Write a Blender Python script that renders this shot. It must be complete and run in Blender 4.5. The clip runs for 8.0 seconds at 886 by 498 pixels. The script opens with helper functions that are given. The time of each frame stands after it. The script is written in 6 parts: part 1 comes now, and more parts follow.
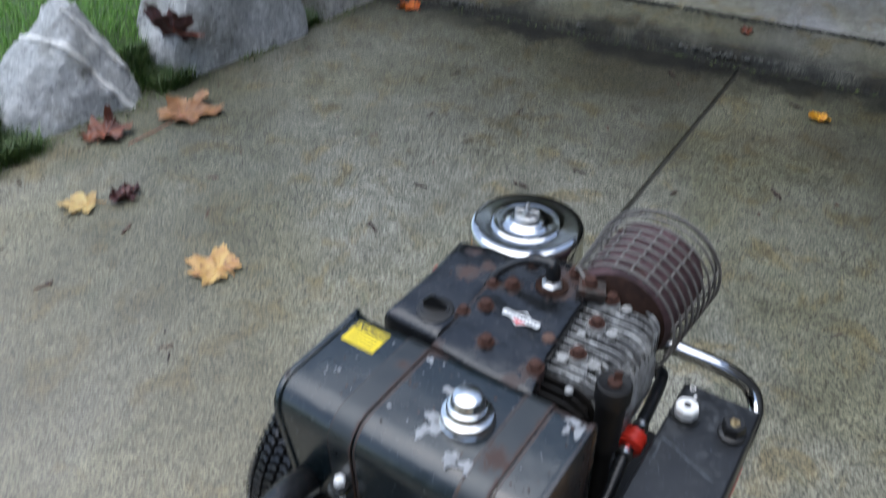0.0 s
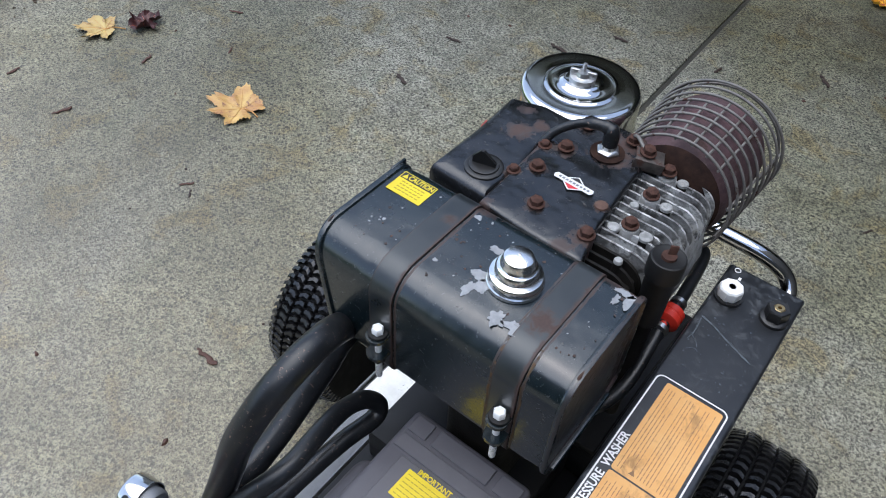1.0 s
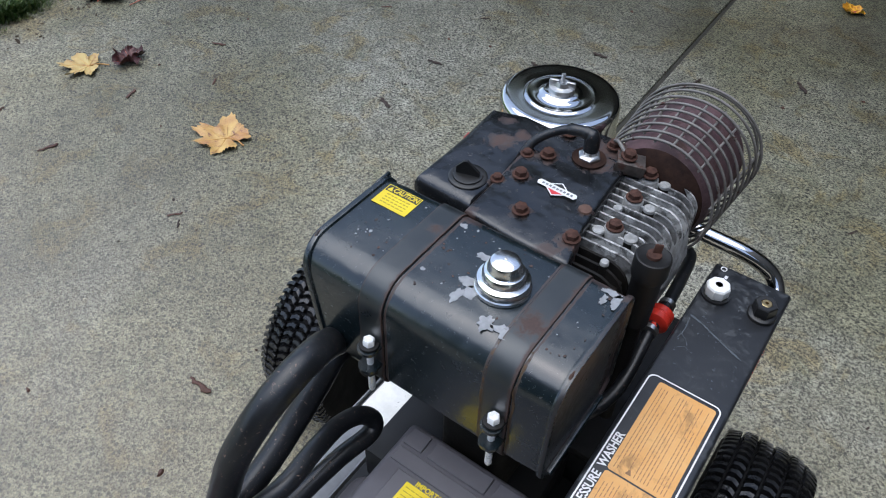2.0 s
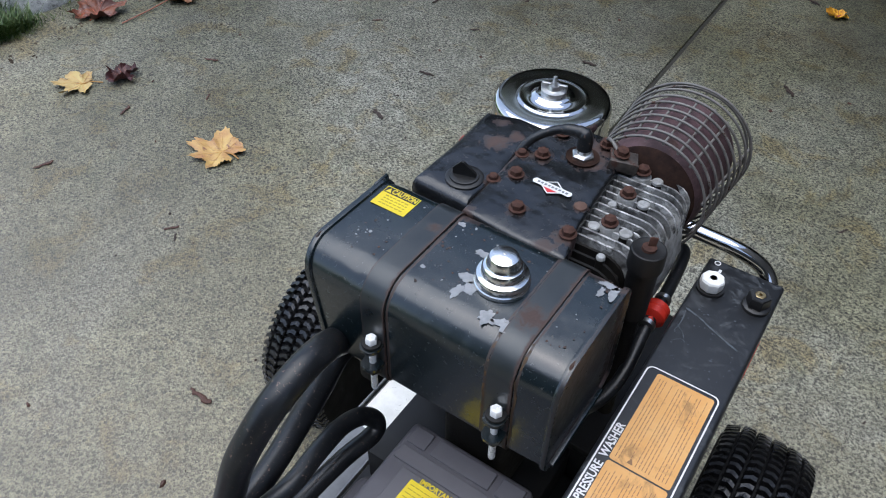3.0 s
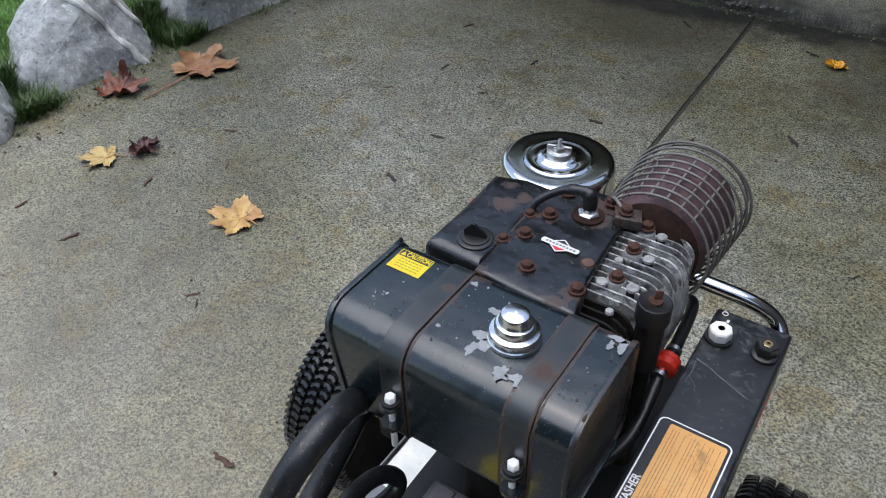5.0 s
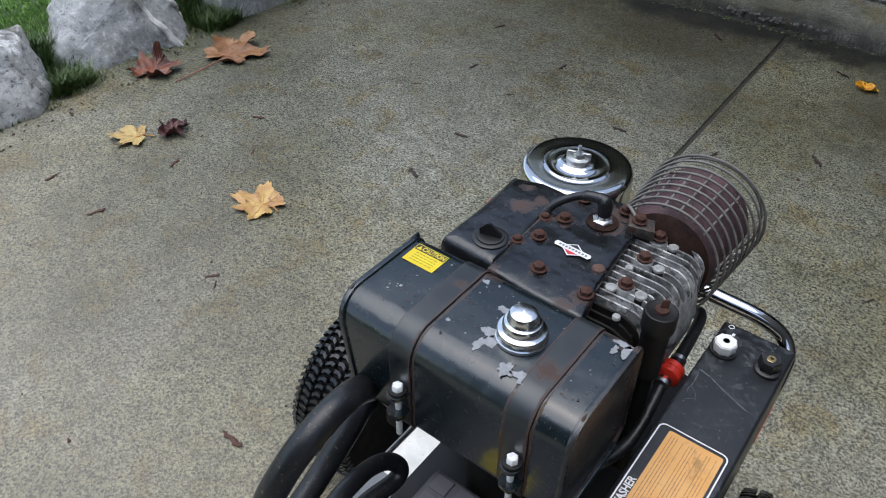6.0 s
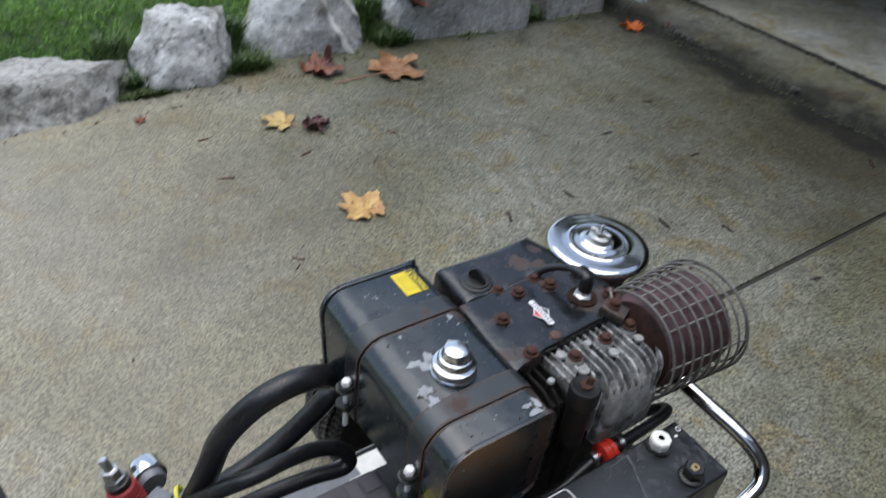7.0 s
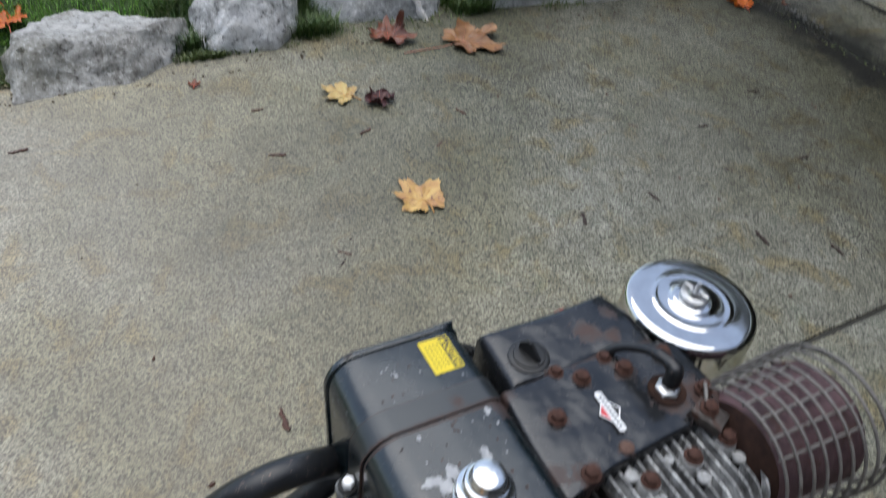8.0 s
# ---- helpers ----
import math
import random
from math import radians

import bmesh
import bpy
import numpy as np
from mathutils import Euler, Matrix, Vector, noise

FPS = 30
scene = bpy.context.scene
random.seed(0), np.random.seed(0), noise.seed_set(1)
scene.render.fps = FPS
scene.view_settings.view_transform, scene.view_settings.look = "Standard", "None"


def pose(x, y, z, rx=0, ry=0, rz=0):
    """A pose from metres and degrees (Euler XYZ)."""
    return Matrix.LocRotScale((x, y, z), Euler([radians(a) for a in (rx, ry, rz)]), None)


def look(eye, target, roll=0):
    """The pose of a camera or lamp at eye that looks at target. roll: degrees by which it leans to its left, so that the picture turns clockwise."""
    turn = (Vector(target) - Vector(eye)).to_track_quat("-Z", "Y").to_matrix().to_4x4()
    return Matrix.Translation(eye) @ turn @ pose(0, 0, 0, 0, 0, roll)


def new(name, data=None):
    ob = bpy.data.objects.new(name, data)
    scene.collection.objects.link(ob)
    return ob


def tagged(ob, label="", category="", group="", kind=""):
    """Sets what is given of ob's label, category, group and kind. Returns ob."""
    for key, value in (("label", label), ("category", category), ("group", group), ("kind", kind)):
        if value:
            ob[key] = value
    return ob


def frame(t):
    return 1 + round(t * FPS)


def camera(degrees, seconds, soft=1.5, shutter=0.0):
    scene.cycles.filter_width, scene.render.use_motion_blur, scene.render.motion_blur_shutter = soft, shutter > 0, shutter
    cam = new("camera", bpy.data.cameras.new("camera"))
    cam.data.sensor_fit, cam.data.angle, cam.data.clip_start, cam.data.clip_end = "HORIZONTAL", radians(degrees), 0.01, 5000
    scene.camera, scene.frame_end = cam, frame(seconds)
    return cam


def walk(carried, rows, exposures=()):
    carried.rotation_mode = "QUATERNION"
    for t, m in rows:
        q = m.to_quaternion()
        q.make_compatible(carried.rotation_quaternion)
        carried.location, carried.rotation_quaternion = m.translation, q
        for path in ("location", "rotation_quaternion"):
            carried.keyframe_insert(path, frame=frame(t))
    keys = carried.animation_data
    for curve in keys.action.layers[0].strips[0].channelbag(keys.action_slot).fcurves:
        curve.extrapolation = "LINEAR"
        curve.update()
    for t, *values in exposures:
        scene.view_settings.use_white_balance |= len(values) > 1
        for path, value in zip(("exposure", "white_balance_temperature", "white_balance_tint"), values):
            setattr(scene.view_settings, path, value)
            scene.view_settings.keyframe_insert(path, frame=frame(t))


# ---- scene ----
from mathutils import bvhtree

cam = camera(61.2, 8.0, soft=1.0, shutter=0.3)
PATH = [
    (0, (0.013, -0.066, 1.236), (-0.879, 1.271, 0.047), -1.0),
    (0.2, (0.008, -0.081, 1.219), (-0.794, 1.141, -0.146), 0.7),
    (0.3, (0.0, -0.078, 1.209), (-0.752, 1.111, -0.212), 1.4),
    (0.5, (-0.019, -0.08, 1.208), (-0.771, 1.07, -0.246), 1.9),
    (1, (-0.035, -0.075, 1.205), (-0.801, 1.058, -0.254), 3.8),
    (1.5, (-0.031, -0.079, 1.201), (-0.793, 1.054, -0.26), 3.2),
    (1.7, (-0.027, -0.081, 1.199), (-0.798, 1.072, -0.242), 2.5),
    (3, (-0.015, -0.105, 1.195), (-0.795, 1.112, -0.188), 1.0),
    (3.5, (-0.012, -0.117, 1.186), (-0.797, 1.092, -0.199), 1.0),
    (4, (0.002, -0.126, 1.191), (-0.812, 1.097, -0.166), -0.4),
    (4.5, (0.005, -0.128, 1.197), (-0.826, 1.102, -0.143), -0.5),
    (5, (0.0, -0.123, 1.22), (-0.87, 1.156, -0.048), -1.8),
    (6.3, (0.029, -0.138, 1.243), (-0.906, 1.092, -0.027), 2.0),
    (6.5, (0.063, -0.116, 1.254), (-0.964, 1.104, 0.048), 3.0),
    (6.6, (0.092, -0.106, 1.263), (-1.021, 1.048, 0.068), 3.2),
    (6.8, (0.172, -0.079, 1.305), (-1.074, 1.002, 0.174), 5.1),
    (7, (0.206, -0.062, 1.308), (-1.017, 0.95, 0.092), 7.4),
    (7.2, (0.201, -0.051, 1.306), (-1.058, 0.826, 0.023), 4.8),
    (7.4, (0.154, -0.022, 1.283), (-1.132, 0.864, 0.034), 5.3),
    (7.5, (0.121, -0.001, 1.267), (-1.15, 0.884, 0.002), 5.7),
    (7.6, (0.093, 0.024, 1.252), (-1.154, 0.875, -0.059), 5.2),
    (7.8, (0.048, 0.066, 1.246), (-1.151, 0.876, -0.136), 6.5),
    (8, (0.023, 0.099, 1.254), (-1.24, 0.921, -0.061), 7.5),
]
walk(cam, [(t, look(eye, target, roll)) for t, eye, target, roll in PATH],
     exposures=((0, 0.84, 5980, 9), (0.5, 1.0, 6020, 10), (1.0, 0.91, 6020, 10), (1.7, 0.83, 6010, 10), (3.0, 0.8, 6010, 10), (4.5, 0.79, 6040, 10), (5.0, 0.79, 6160, 10), (6.5, 0.73, 6260, 9), (7.0, 0.72, 6320, 8.5), (7.5, 0.71, 6320, 9), (8.0, 0.69, 6340, 9)))

# ---- world and light: a wet, overcast day ----
SUN_UP, SUN_ROUND = 78.0, 235.0
world = bpy.data.worlds.new("world")
scene.world = world
world.use_nodes = True
wt = world.node_tree
wt.nodes.clear()
sky = wt.nodes.new("ShaderNodeTexSky")
sky.sky_type = "NISHITA"
sky.sun_disc = False
sky.sun_elevation = math.radians(SUN_UP)
sky.sun_rotation = math.radians(SUN_ROUND)
sky.dust_density = 1.5
grey = wt.nodes.new("ShaderNodeHueSaturation")
grey.inputs["Saturation"].default_value = 0.8
wbg = wt.nodes.new("ShaderNodeBackground")
wbg.inputs["Strength"].default_value = 0.15
wout = wt.nodes.new("ShaderNodeOutputWorld")
wt.links.new(sky.outputs[0], grey.inputs["Color"])
wt.links.new(grey.outputs[0], wbg.inputs["Color"])
wt.links.new(wbg.outputs[0], wout.inputs["Surface"])
sun = new("sun", bpy.data.lights.new("sun", "SUN"))
sun.data.energy = 1.5
sun.data.angle = math.radians(76)
sun.data.color = (1.0, 0.985, 0.945)
sun.matrix_world = look((0, 0, 0), (-math.sin(math.radians(SUN_ROUND)), -math.cos(math.radians(SUN_ROUND)), -math.tan(math.radians(SUN_UP))))


# ---- materials ----
def node(tree, kind, **values):
    n = tree.nodes.new(kind)
    for key, value in values.items():
        n.inputs[key].default_value = value
    return n


def ramp(tree, source, stops):
    n = tree.nodes.new("ShaderNodeValToRGB")
    n.color_ramp.elements[0].position, n.color_ramp.elements[0].color = stops[0][0], (*stops[0][1], 1)
    n.color_ramp.elements[1].position, n.color_ramp.elements[1].color = stops[-1][0], (*stops[-1][1], 1)
    for p, c in stops[1:-1]:
        e = n.color_ramp.elements.new(p)
        e.color = (*c, 1)
    tree.links.new(source, n.inputs[0])
    return n.outputs[0]


def mix(tree, fac, a, b, mode="MIX"):
    n = tree.nodes.new("ShaderNodeMix")
    n.data_type, n.blend_type = "RGBA", mode
    for value, slot in ((fac, 0), (a, 6), (b, 7)):
        if isinstance(value, bpy.types.NodeSocket):
            tree.links.new(value, n.inputs[slot])
        elif slot == 0:
            n.inputs[0].default_value = value
        else:
            n.inputs[slot].default_value = (*value, 1)
    return n.outputs[2]


def noise_of(tree, coord, scale, detail=5.0, rough=0.6, distort=0.0):
    n = node(tree, "ShaderNodeTexNoise", Scale=scale, Detail=detail, Roughness=rough, Distortion=distort)
    tree.links.new(coord, n.inputs["Vector"])
    return n.outputs["Fac"]


def start(name):
    m = bpy.data.materials.new(name)
    m.use_nodes = True
    t = m.node_tree
    b = t.nodes["Principled BSDF"]
    c = t.nodes.new("ShaderNodeTexCoord").outputs["Object"]
    return m, t, b, c


def surface(name, a, b2, scale=20.0, rough=(0.4, 0.6), metal=0.0, fine=300.0, bump=0.1, depth=0.001, spots=None, dust=None, coat=0.0, spec=0.5, wave=None):
    """A painted, cast or rubber surface: two tones at one scale, fine grain, optional rust spots and dust."""
    m, t, bs, c = start(name)
    n1 = noise_of(t, c, scale, 6.0, 0.65)
    n2 = noise_of(t, c, fine, 3.0, 0.6)
    col = mix(t, ramp(t, n1, [(0.35, (0, 0, 0)), (0.65, (1, 1, 1))]), a, b2)
    rg = ramp(t, n1, [(0.3, (rough[0],) * 3), (0.7, (rough[1],) * 3)])
    mt = None
    if dust:
        dc, ds, lo, hi = dust
        dn = noise_of(t, c, ds, 8.0, 0.75, 0.6)
        f = ramp(t, dn, [(lo, (0, 0, 0)), (hi, (1, 1, 1))])
        col = mix(t, f, col, dc)
        rg = mix(t, f, rg, (0.85, 0.85, 0.85))
    if spots:
        sc, ss, lo, hi = spots
        sn = noise_of(t, c, ss, 7.0, 0.7, 0.4)
        f = ramp(t, sn, [(lo, (0, 0, 0)), (hi, (1, 1, 1))])
        sc2 = mix(t, n2, sc, tuple(v * 0.45 for v in sc))
        col = mix(t, f, col, sc2)
        rg = mix(t, f, rg, (0.9, 0.9, 0.9))
        if metal:
            mt = mix(t, f, (metal,) * 3, (0, 0, 0))
    t.links.new(col, bs.inputs["Base Color"])
    t.links.new(rg, bs.inputs["Roughness"])
    bs.inputs["Metallic"].default_value = metal
    if mt is not None:
        t.links.new(mt, bs.inputs["Metallic"])
    bs.inputs["Specular IOR Level"].default_value = spec
    bs.inputs["Coat Weight"].default_value = coat
    if bump:
        bp = node(t, "ShaderNodeBump", Strength=bump, Distance=depth)
        t.links.new(n2, bp.inputs["Height"])
        if wave:
            bw = node(t, "ShaderNodeBump", Strength=0.6, Distance=wave[1])
            t.links.new(noise_of(t, c, wave[0], 3, 0.5), bw.inputs["Height"])
            t.links.new(bw.outputs[0], bp.inputs["Normal"])
        t.links.new(bp.outputs[0], bs.inputs["Normal"])
    return m


def rusted(mat, spots=(), edges=(), tone=(0.075, 0.037, 0.027)):
    """Adds rust round points (x, y, radius, strength) and along lines of constant x (x, width, strength)."""
    t = mat.node_tree
    bs = t.nodes["Principled BSDF"]
    c = t.nodes.new("ShaderNodeTexCoord").outputs["Object"]
    sep = t.nodes.new("ShaderNodeSeparateXYZ")
    t.links.new(c, sep.inputs[0])
    flat = t.nodes.new("ShaderNodeCombineXYZ")
    t.links.new(sep.outputs[0], flat.inputs[0])
    t.links.new(sep.outputs[1], flat.inputs[1])
    wobble = noise_of(t, c, 95.0, 6, 0.7, 0.5)
    grain = noise_of(t, c, 420.0, 3, 0.6)
    rust = mix(t, grain, tone, tuple(v * 0.45 for v in tone))
    col, rough = bs.inputs["Base Color"].links[0].from_socket, bs.inputs["Roughness"].links[0].from_socket
    masks = []
    for x, y, r, k in spots:
        d = t.nodes.new("ShaderNodeVectorMath")
        d.operation = "DISTANCE"
        t.links.new(flat.outputs[0], d.inputs[0])
        d.inputs[1].default_value = (x, y, 0)
        masks.append((d.outputs["Value"], r, k))
    for x, w, k in edges:
        a = node(t, "ShaderNodeMath")
        a.operation = "SUBTRACT"
        t.links.new(sep.outputs[0], a.inputs[0])
        a.inputs[1].default_value = x
        b = node(t, "ShaderNodeMath")
        b.operation = "ABSOLUTE"
        t.links.new(a.outputs[0], b.inputs[0])
        masks.append((b.outputs[0], w, k))
    for d, r, k in masks:
        n = node(t, "ShaderNodeMath")
        n.operation = "MULTIPLY_ADD"
        t.links.new(wobble, n.inputs[0])
        n.inputs[1].default_value = r * 3.0
        t.links.new(d, n.inputs[2])
        m = node(t, "ShaderNodeMapRange", **{"From Min": r * 1.9, "From Max": r * 2.6, "To Min": k, "To Max": 0.0})
        t.links.new(n.outputs[0], m.inputs["Value"])
        col = mix(t, m.outputs[0], col, rust)
        rough = mix(t, m.outputs[0], rough, (0.85, 0.85, 0.85))
    t.links.new(col, bs.inputs["Base Color"])
    t.links.new(rough, bs.inputs["Roughness"])


RUST = (0.07, 0.028, 0.017)
M = {}
M["tank"] = surface("black_tank_paint", (0.0045, 0.0085, 0.0105), (0.008, 0.0145, 0.0175), 14, (0.17, 0.3), 0, 500, 0.05, 0.0006, spec=0.8, spots=(RUST, 26, 0.68, 0.72), dust=((0.07, 0.07, 0.066), 140, 0.61, 0.7), wave=(14, 0.004))
M["shroud"] = surface("black_shroud_paint", (0.006, 0.0068, 0.0078), (0.012, 0.013, 0.0145), 18, (0.15, 0.3), 0, 380, 0.08, 0.0008, spec=0.65, spots=(RUST, 24, 0.66, 0.71), dust=((0.06, 0.055, 0.048), 120, 0.6, 0.72), wave=(13, 0.009))
rusted(M["shroud"], ((0.0, 0.003, 0.012, 0.75), (0.063, -0.004, 0.017, 0.95), (-0.031, 0.053, 0.012, 0.7), (-0.024, 0.1, 0.013, 0.8), (-0.025, 0.152, 0.012, 0.8), (0.03, 0.156, 0.022, 0.9), (0.022, 0.128, 0.024, 0.85), (0.053, 0.046, 0.009, 0.8), (0.045, 0.175, 0.016, 0.8), (-0.085, 0.1, 0.017, 0.85), (-0.07, 0.122, 0.012, 0.8), (-0.1, 0.14, 0.01, 0.6), (-0.05, 0.034, 0.009, 0.8), (-0.047, 0.092, 0.01, 0.7), (-0.045, -0.03, 0.012, 0.7), (0.05, -0.03, 0.012, 0.6)), ((-0.05, 0.0022, 0.6),))
rusted(M["tank"], ((0.14, -0.045, 0.012, 0.6), (-0.028, -0.04, 0.012, 0.7), (0.12, -0.04, 0.012, 0.7)), ((-0.036, 0.0016, 0.7), (0.0755, 0.0012, 0.6), (0.108, 0.0016, 0.7), (0.147, 0.0022, 0.2)))
M["strap"] = surface("worn_strap_steel", (0.014, 0.018, 0.02), (0.026, 0.031, 0.033), 16, (0.25, 0.45), 0.2, 400, 0.1, 0.0006, spots=((0.05, 0.023, 0.016), 22, 0.64, 0.69), dust=((0.09, 0.09, 0.085), 150, 0.68, 0.78), spec=0.8)
rusted(M["strap"], ((0.091, -0.128, 0.016, 0.85), (-0.048, -0.08, 0.008, 0.8)), ((-0.0385, 0.003, 0.8), (0.105, 0.003, 0.8), (-0.067, 0.0012, 0.5), (0.078, 0.0015, 0.5)))
M["panel"] = surface("black_panel_paint", (0.009, 0.01, 0.012), (0.014, 0.0155, 0.018), 9, (0.3, 0.46), 0, 420, 0.06, 0.0006, dust=((0.05, 0.056, 0.062), 60, 0.53, 0.68), spec=0.7, wave=(10, 0.002))
M["frame"] = surface("black_frame_paint", (0.006, 0.006, 0.0065), (0.013, 0.0125, 0.012), 24, (0.4, 0.65), 0, 260, 0.12, 0.001, spots=(RUST, 30, 0.7, 0.76), spec=0.3)
M["rail"] = surface("grey_steel", (0.12, 0.127, 0.135), (0.2, 0.208, 0.22), 22, (0.35, 0.6), 0.35, 240, 0.12, 0.0008, dust=((0.05, 0.05, 0.05), 45, 0.6, 0.72))
M["plate"] = surface("weathered_white_label", (0.85, 0.84, 0.79), (0.72, 0.71, 0.66), 40, (0.35, 0.5), 0, 200, 0.1, 0.0006, dust=((0.16, 0.15, 0.12), 70, 0.63, 0.68))
M["chrome"] = surface("chrome", (0.7, 0.69, 0.67), (0.62, 0.61, 0.6), 30, (0.05, 0.13), 1.0, 300, 0.015, 0.0004)
M["cap_chrome"] = surface("brushed_chrome", (0.8, 0.8, 0.79), (0.7, 0.7, 0.69), 60, (0.16, 0.27), 1.0, 400, 0.03, 0.0004)
M["zinc"] = surface("zinc_steel", (0.62, 0.62, 0.61), (0.46, 0.46, 0.45), 90, (0.25, 0.45), 1.0, 500, 0.08, 0.0004)
M["bright_zinc"] = surface("bright_zinc_plate", (0.92, 0.92, 0.91), (0.86, 0.86, 0.85), 90, (0.2, 0.35), 0.15, 500, 0.06, 0.0004)
M["alu"] = surface("corroded_cast_aluminium", (0.3, 0.3, 0.295), (0.06, 0.058, 0.055), 70, (0.4, 0.65), 0.2, 420, 0.35, 0.001, spots=((0.68, 0.68, 0.66), 48, 0.5, 0.6))
M["boss"] = surface("whitened_aluminium", (0.4, 0.4, 0.39), (0.22, 0.22, 0.21), 120, (0.5, 0.75), 0.3, 500, 0.3, 0.0008)
M["chalk"] = surface("chalky_aluminium", (0.4, 0.4, 0.39), (0.2, 0.195, 0.185), 55, (0.6, 0.85), 0.1, 400, 0.5, 0.0015, spots=((0.05, 0.045, 0.04), 40, 0.6, 0.7))
M["block"] = surface("dirty_engine_casting", (0.006, 0.0055, 0.005), (0.014, 0.012, 0.01), 40, (0.55, 0.8), 0, 240, 0.4, 0.002, spots=((0.05, 0.025, 0.014), 30, 0.7, 0.78), spec=0.2)
M["rust"] = surface("rusted_bolt", (0.085, 0.04, 0.028), (0.042, 0.021, 0.016), 130, (0.7, 0.92), 0.1, 700, 0.5, 0.0008, spec=0.25)
M["rust_pale"] = surface("pale_rust_stain", (0.12, 0.065, 0.045), (0.07, 0.038, 0.028), 120, (0.75, 0.95), 0, 600, 0.3, 0.0006)
M["rust_streak"] = surface("ochre_rust_run", (0.03, 0.02, 0.012), (0.1, 0.055, 0.022), 110, (0.6, 0.85), 0, 500, 0.2, 0.0005)
M["rust_dark"] = surface("thin_rust_film", (0.014, 0.011, 0.01), (0.085, 0.042, 0.03), 120, (0.5, 0.8), 0, 500, 0.2, 0.0006)
M["drum"] = surface("rusty_maroon_steel", (0.115, 0.064, 0.068), (0.045, 0.027, 0.03), 26, (0.55, 0.8), 0.15, 420, 0.3, 0.0008, spots=((0.075, 0.04, 0.03), 25, 0.58, 0.68), dust=((0.13, 0.1, 0.095), 140, 0.58, 0.7), spec=0.4)
M["drum_end"] = surface("burnt_dark_rust", (0.016, 0.01, 0.009), (0.045, 0.025, 0.018), 40, (0.75, 0.95), 0, 400, 0.3, 0.0008, spec=0.08)
M["wire"] = surface("greyed_guard_wire", (0.13, 0.122, 0.112), (0.2, 0.188, 0.172), 70, (0.45, 0.7), 0.3, 500, 0.3, 0.0004, spots=(RUST, 55, 0.6, 0.68))
M["bracket"] = surface("rust_flecked_steel", (0.1, 0.085, 0.075), (0.05, 0.042, 0.037), 90, (0.4, 0.7), 0.4, 500, 0.25, 0.0006, spots=(RUST, 70, 0.5, 0.6))
M["seam"] = surface("chipped_seam", (0.008, 0.009, 0.01), (0.02, 0.02, 0.021), 40, (0.35, 0.6), 0.1, 300, 0.2, 0.0006, spots=((0.07, 0.035, 0.022), 60, 0.5, 0.58), dust=((0.3, 0.29, 0.28), 90, 0.6, 0.66))
M["rubber"] = surface("black_rubber", (0.0065, 0.0075, 0.0088), (0.013, 0.0142, 0.016), 30, (0.3, 0.46), 0, 350, 0.12, 0.0006, dust=((0.22, 0.15, 0.12), 250, 0.61, 0.64))
M["brown_hose"] = surface("red_brown_rubber", (0.03, 0.022, 0.02), (0.055, 0.03, 0.026), 30, (0.4, 0.6), 0, 300, 0.12, 0.0006)
M["red_rust"] = surface("oily_red_rust", (0.05, 0.02, 0.018), (0.08, 0.034, 0.03), 60, (0.4, 0.7), 0.2, 400, 0.3, 0.0006)
# tyre rubber made darker and duller for the shade under the machine
M["sidewall"] = surface("shaded_matt_rubber", (0.004, 0.004, 0.0045), (0.007, 0.007, 0.0072), 25, (0.6, 0.85), 0, 300, 0.3, 0.0008, spec=0.2)
M["tyre"] = surface("wet_tyre_rubber", (0.005, 0.005, 0.0055), (0.01, 0.01, 0.0105), 25, (0.16, 0.42), 0, 300, 0.4, 0.001, dust=((0.05, 0.045, 0.04), 60, 0.64, 0.76))
M["plastic"] = surface("grey_black_plastic", (0.08, 0.077, 0.086), (0.105, 0.101, 0.112), 12, (0.45, 0.6), 0, 700, 0.12, 0.0004, dust=((0.12, 0.115, 0.11), 130, 0.69, 0.8))
M["black"] = surface("black_plastic", (0.007, 0.007, 0.007), (0.013, 0.013, 0.013), 40, (0.32, 0.5), 0, 500, 0.08, 0.0004)
M["white"] = surface("white_plastic", (0.78, 0.78, 0.76), (0.7, 0.7, 0.68), 60, (0.35, 0.5), 0, 500, 0.05, 0.0004)
M["brass"] = surface("dull_brass", (0.42, 0.32, 0.16), (0.28, 0.22, 0.13), 120, (0.3, 0.5), 1.0, 600, 0.1, 0.0004)
M["red"] = surface("red_plastic", (0.62, 0.035, 0.018), (0.5, 0.028, 0.016), 40, (0.3, 0.45), 0, 500, 0.05, 0.0004)
M["red_paint"] = surface("worn_red_paint", (0.34, 0.03, 0.03), (0.24, 0.028, 0.028), 70, (0.4, 0.6), 0, 400, 0.15, 0.0005, dust=((0.4, 0.36, 0.34), 90, 0.62, 0.72))
M["yellow_ring"] = surface("yellow_plastic", (0.65, 0.6, 0.05), (0.55, 0.5, 0.05), 60, (0.4, 0.5), 0, 400, 0.05, 0.0004)
M["yellow"] = surface("yellow_label", (0.72, 0.56, 0.012), (0.62, 0.47, 0.012), 30, (0.35, 0.5), 0, 400, 0.04, 0.0003, dust=((0.12, 0.07, 0.03), 60, 0.71, 0.76))
M["orange"] = surface("sun_bleached_orange_label", (0.6, 0.3, 0.08), (0.63, 0.35, 0.12), 26, (0.4, 0.55), 0, 300, 0.04, 0.0003, dust=((0.34, 0.19, 0.075), 45, 0.54, 0.68))
M["ink"] = surface("black_ink", (0.012, 0.012, 0.012), (0.02, 0.02, 0.02), 60, (0.4, 0.55), 0, 400, 0.0)
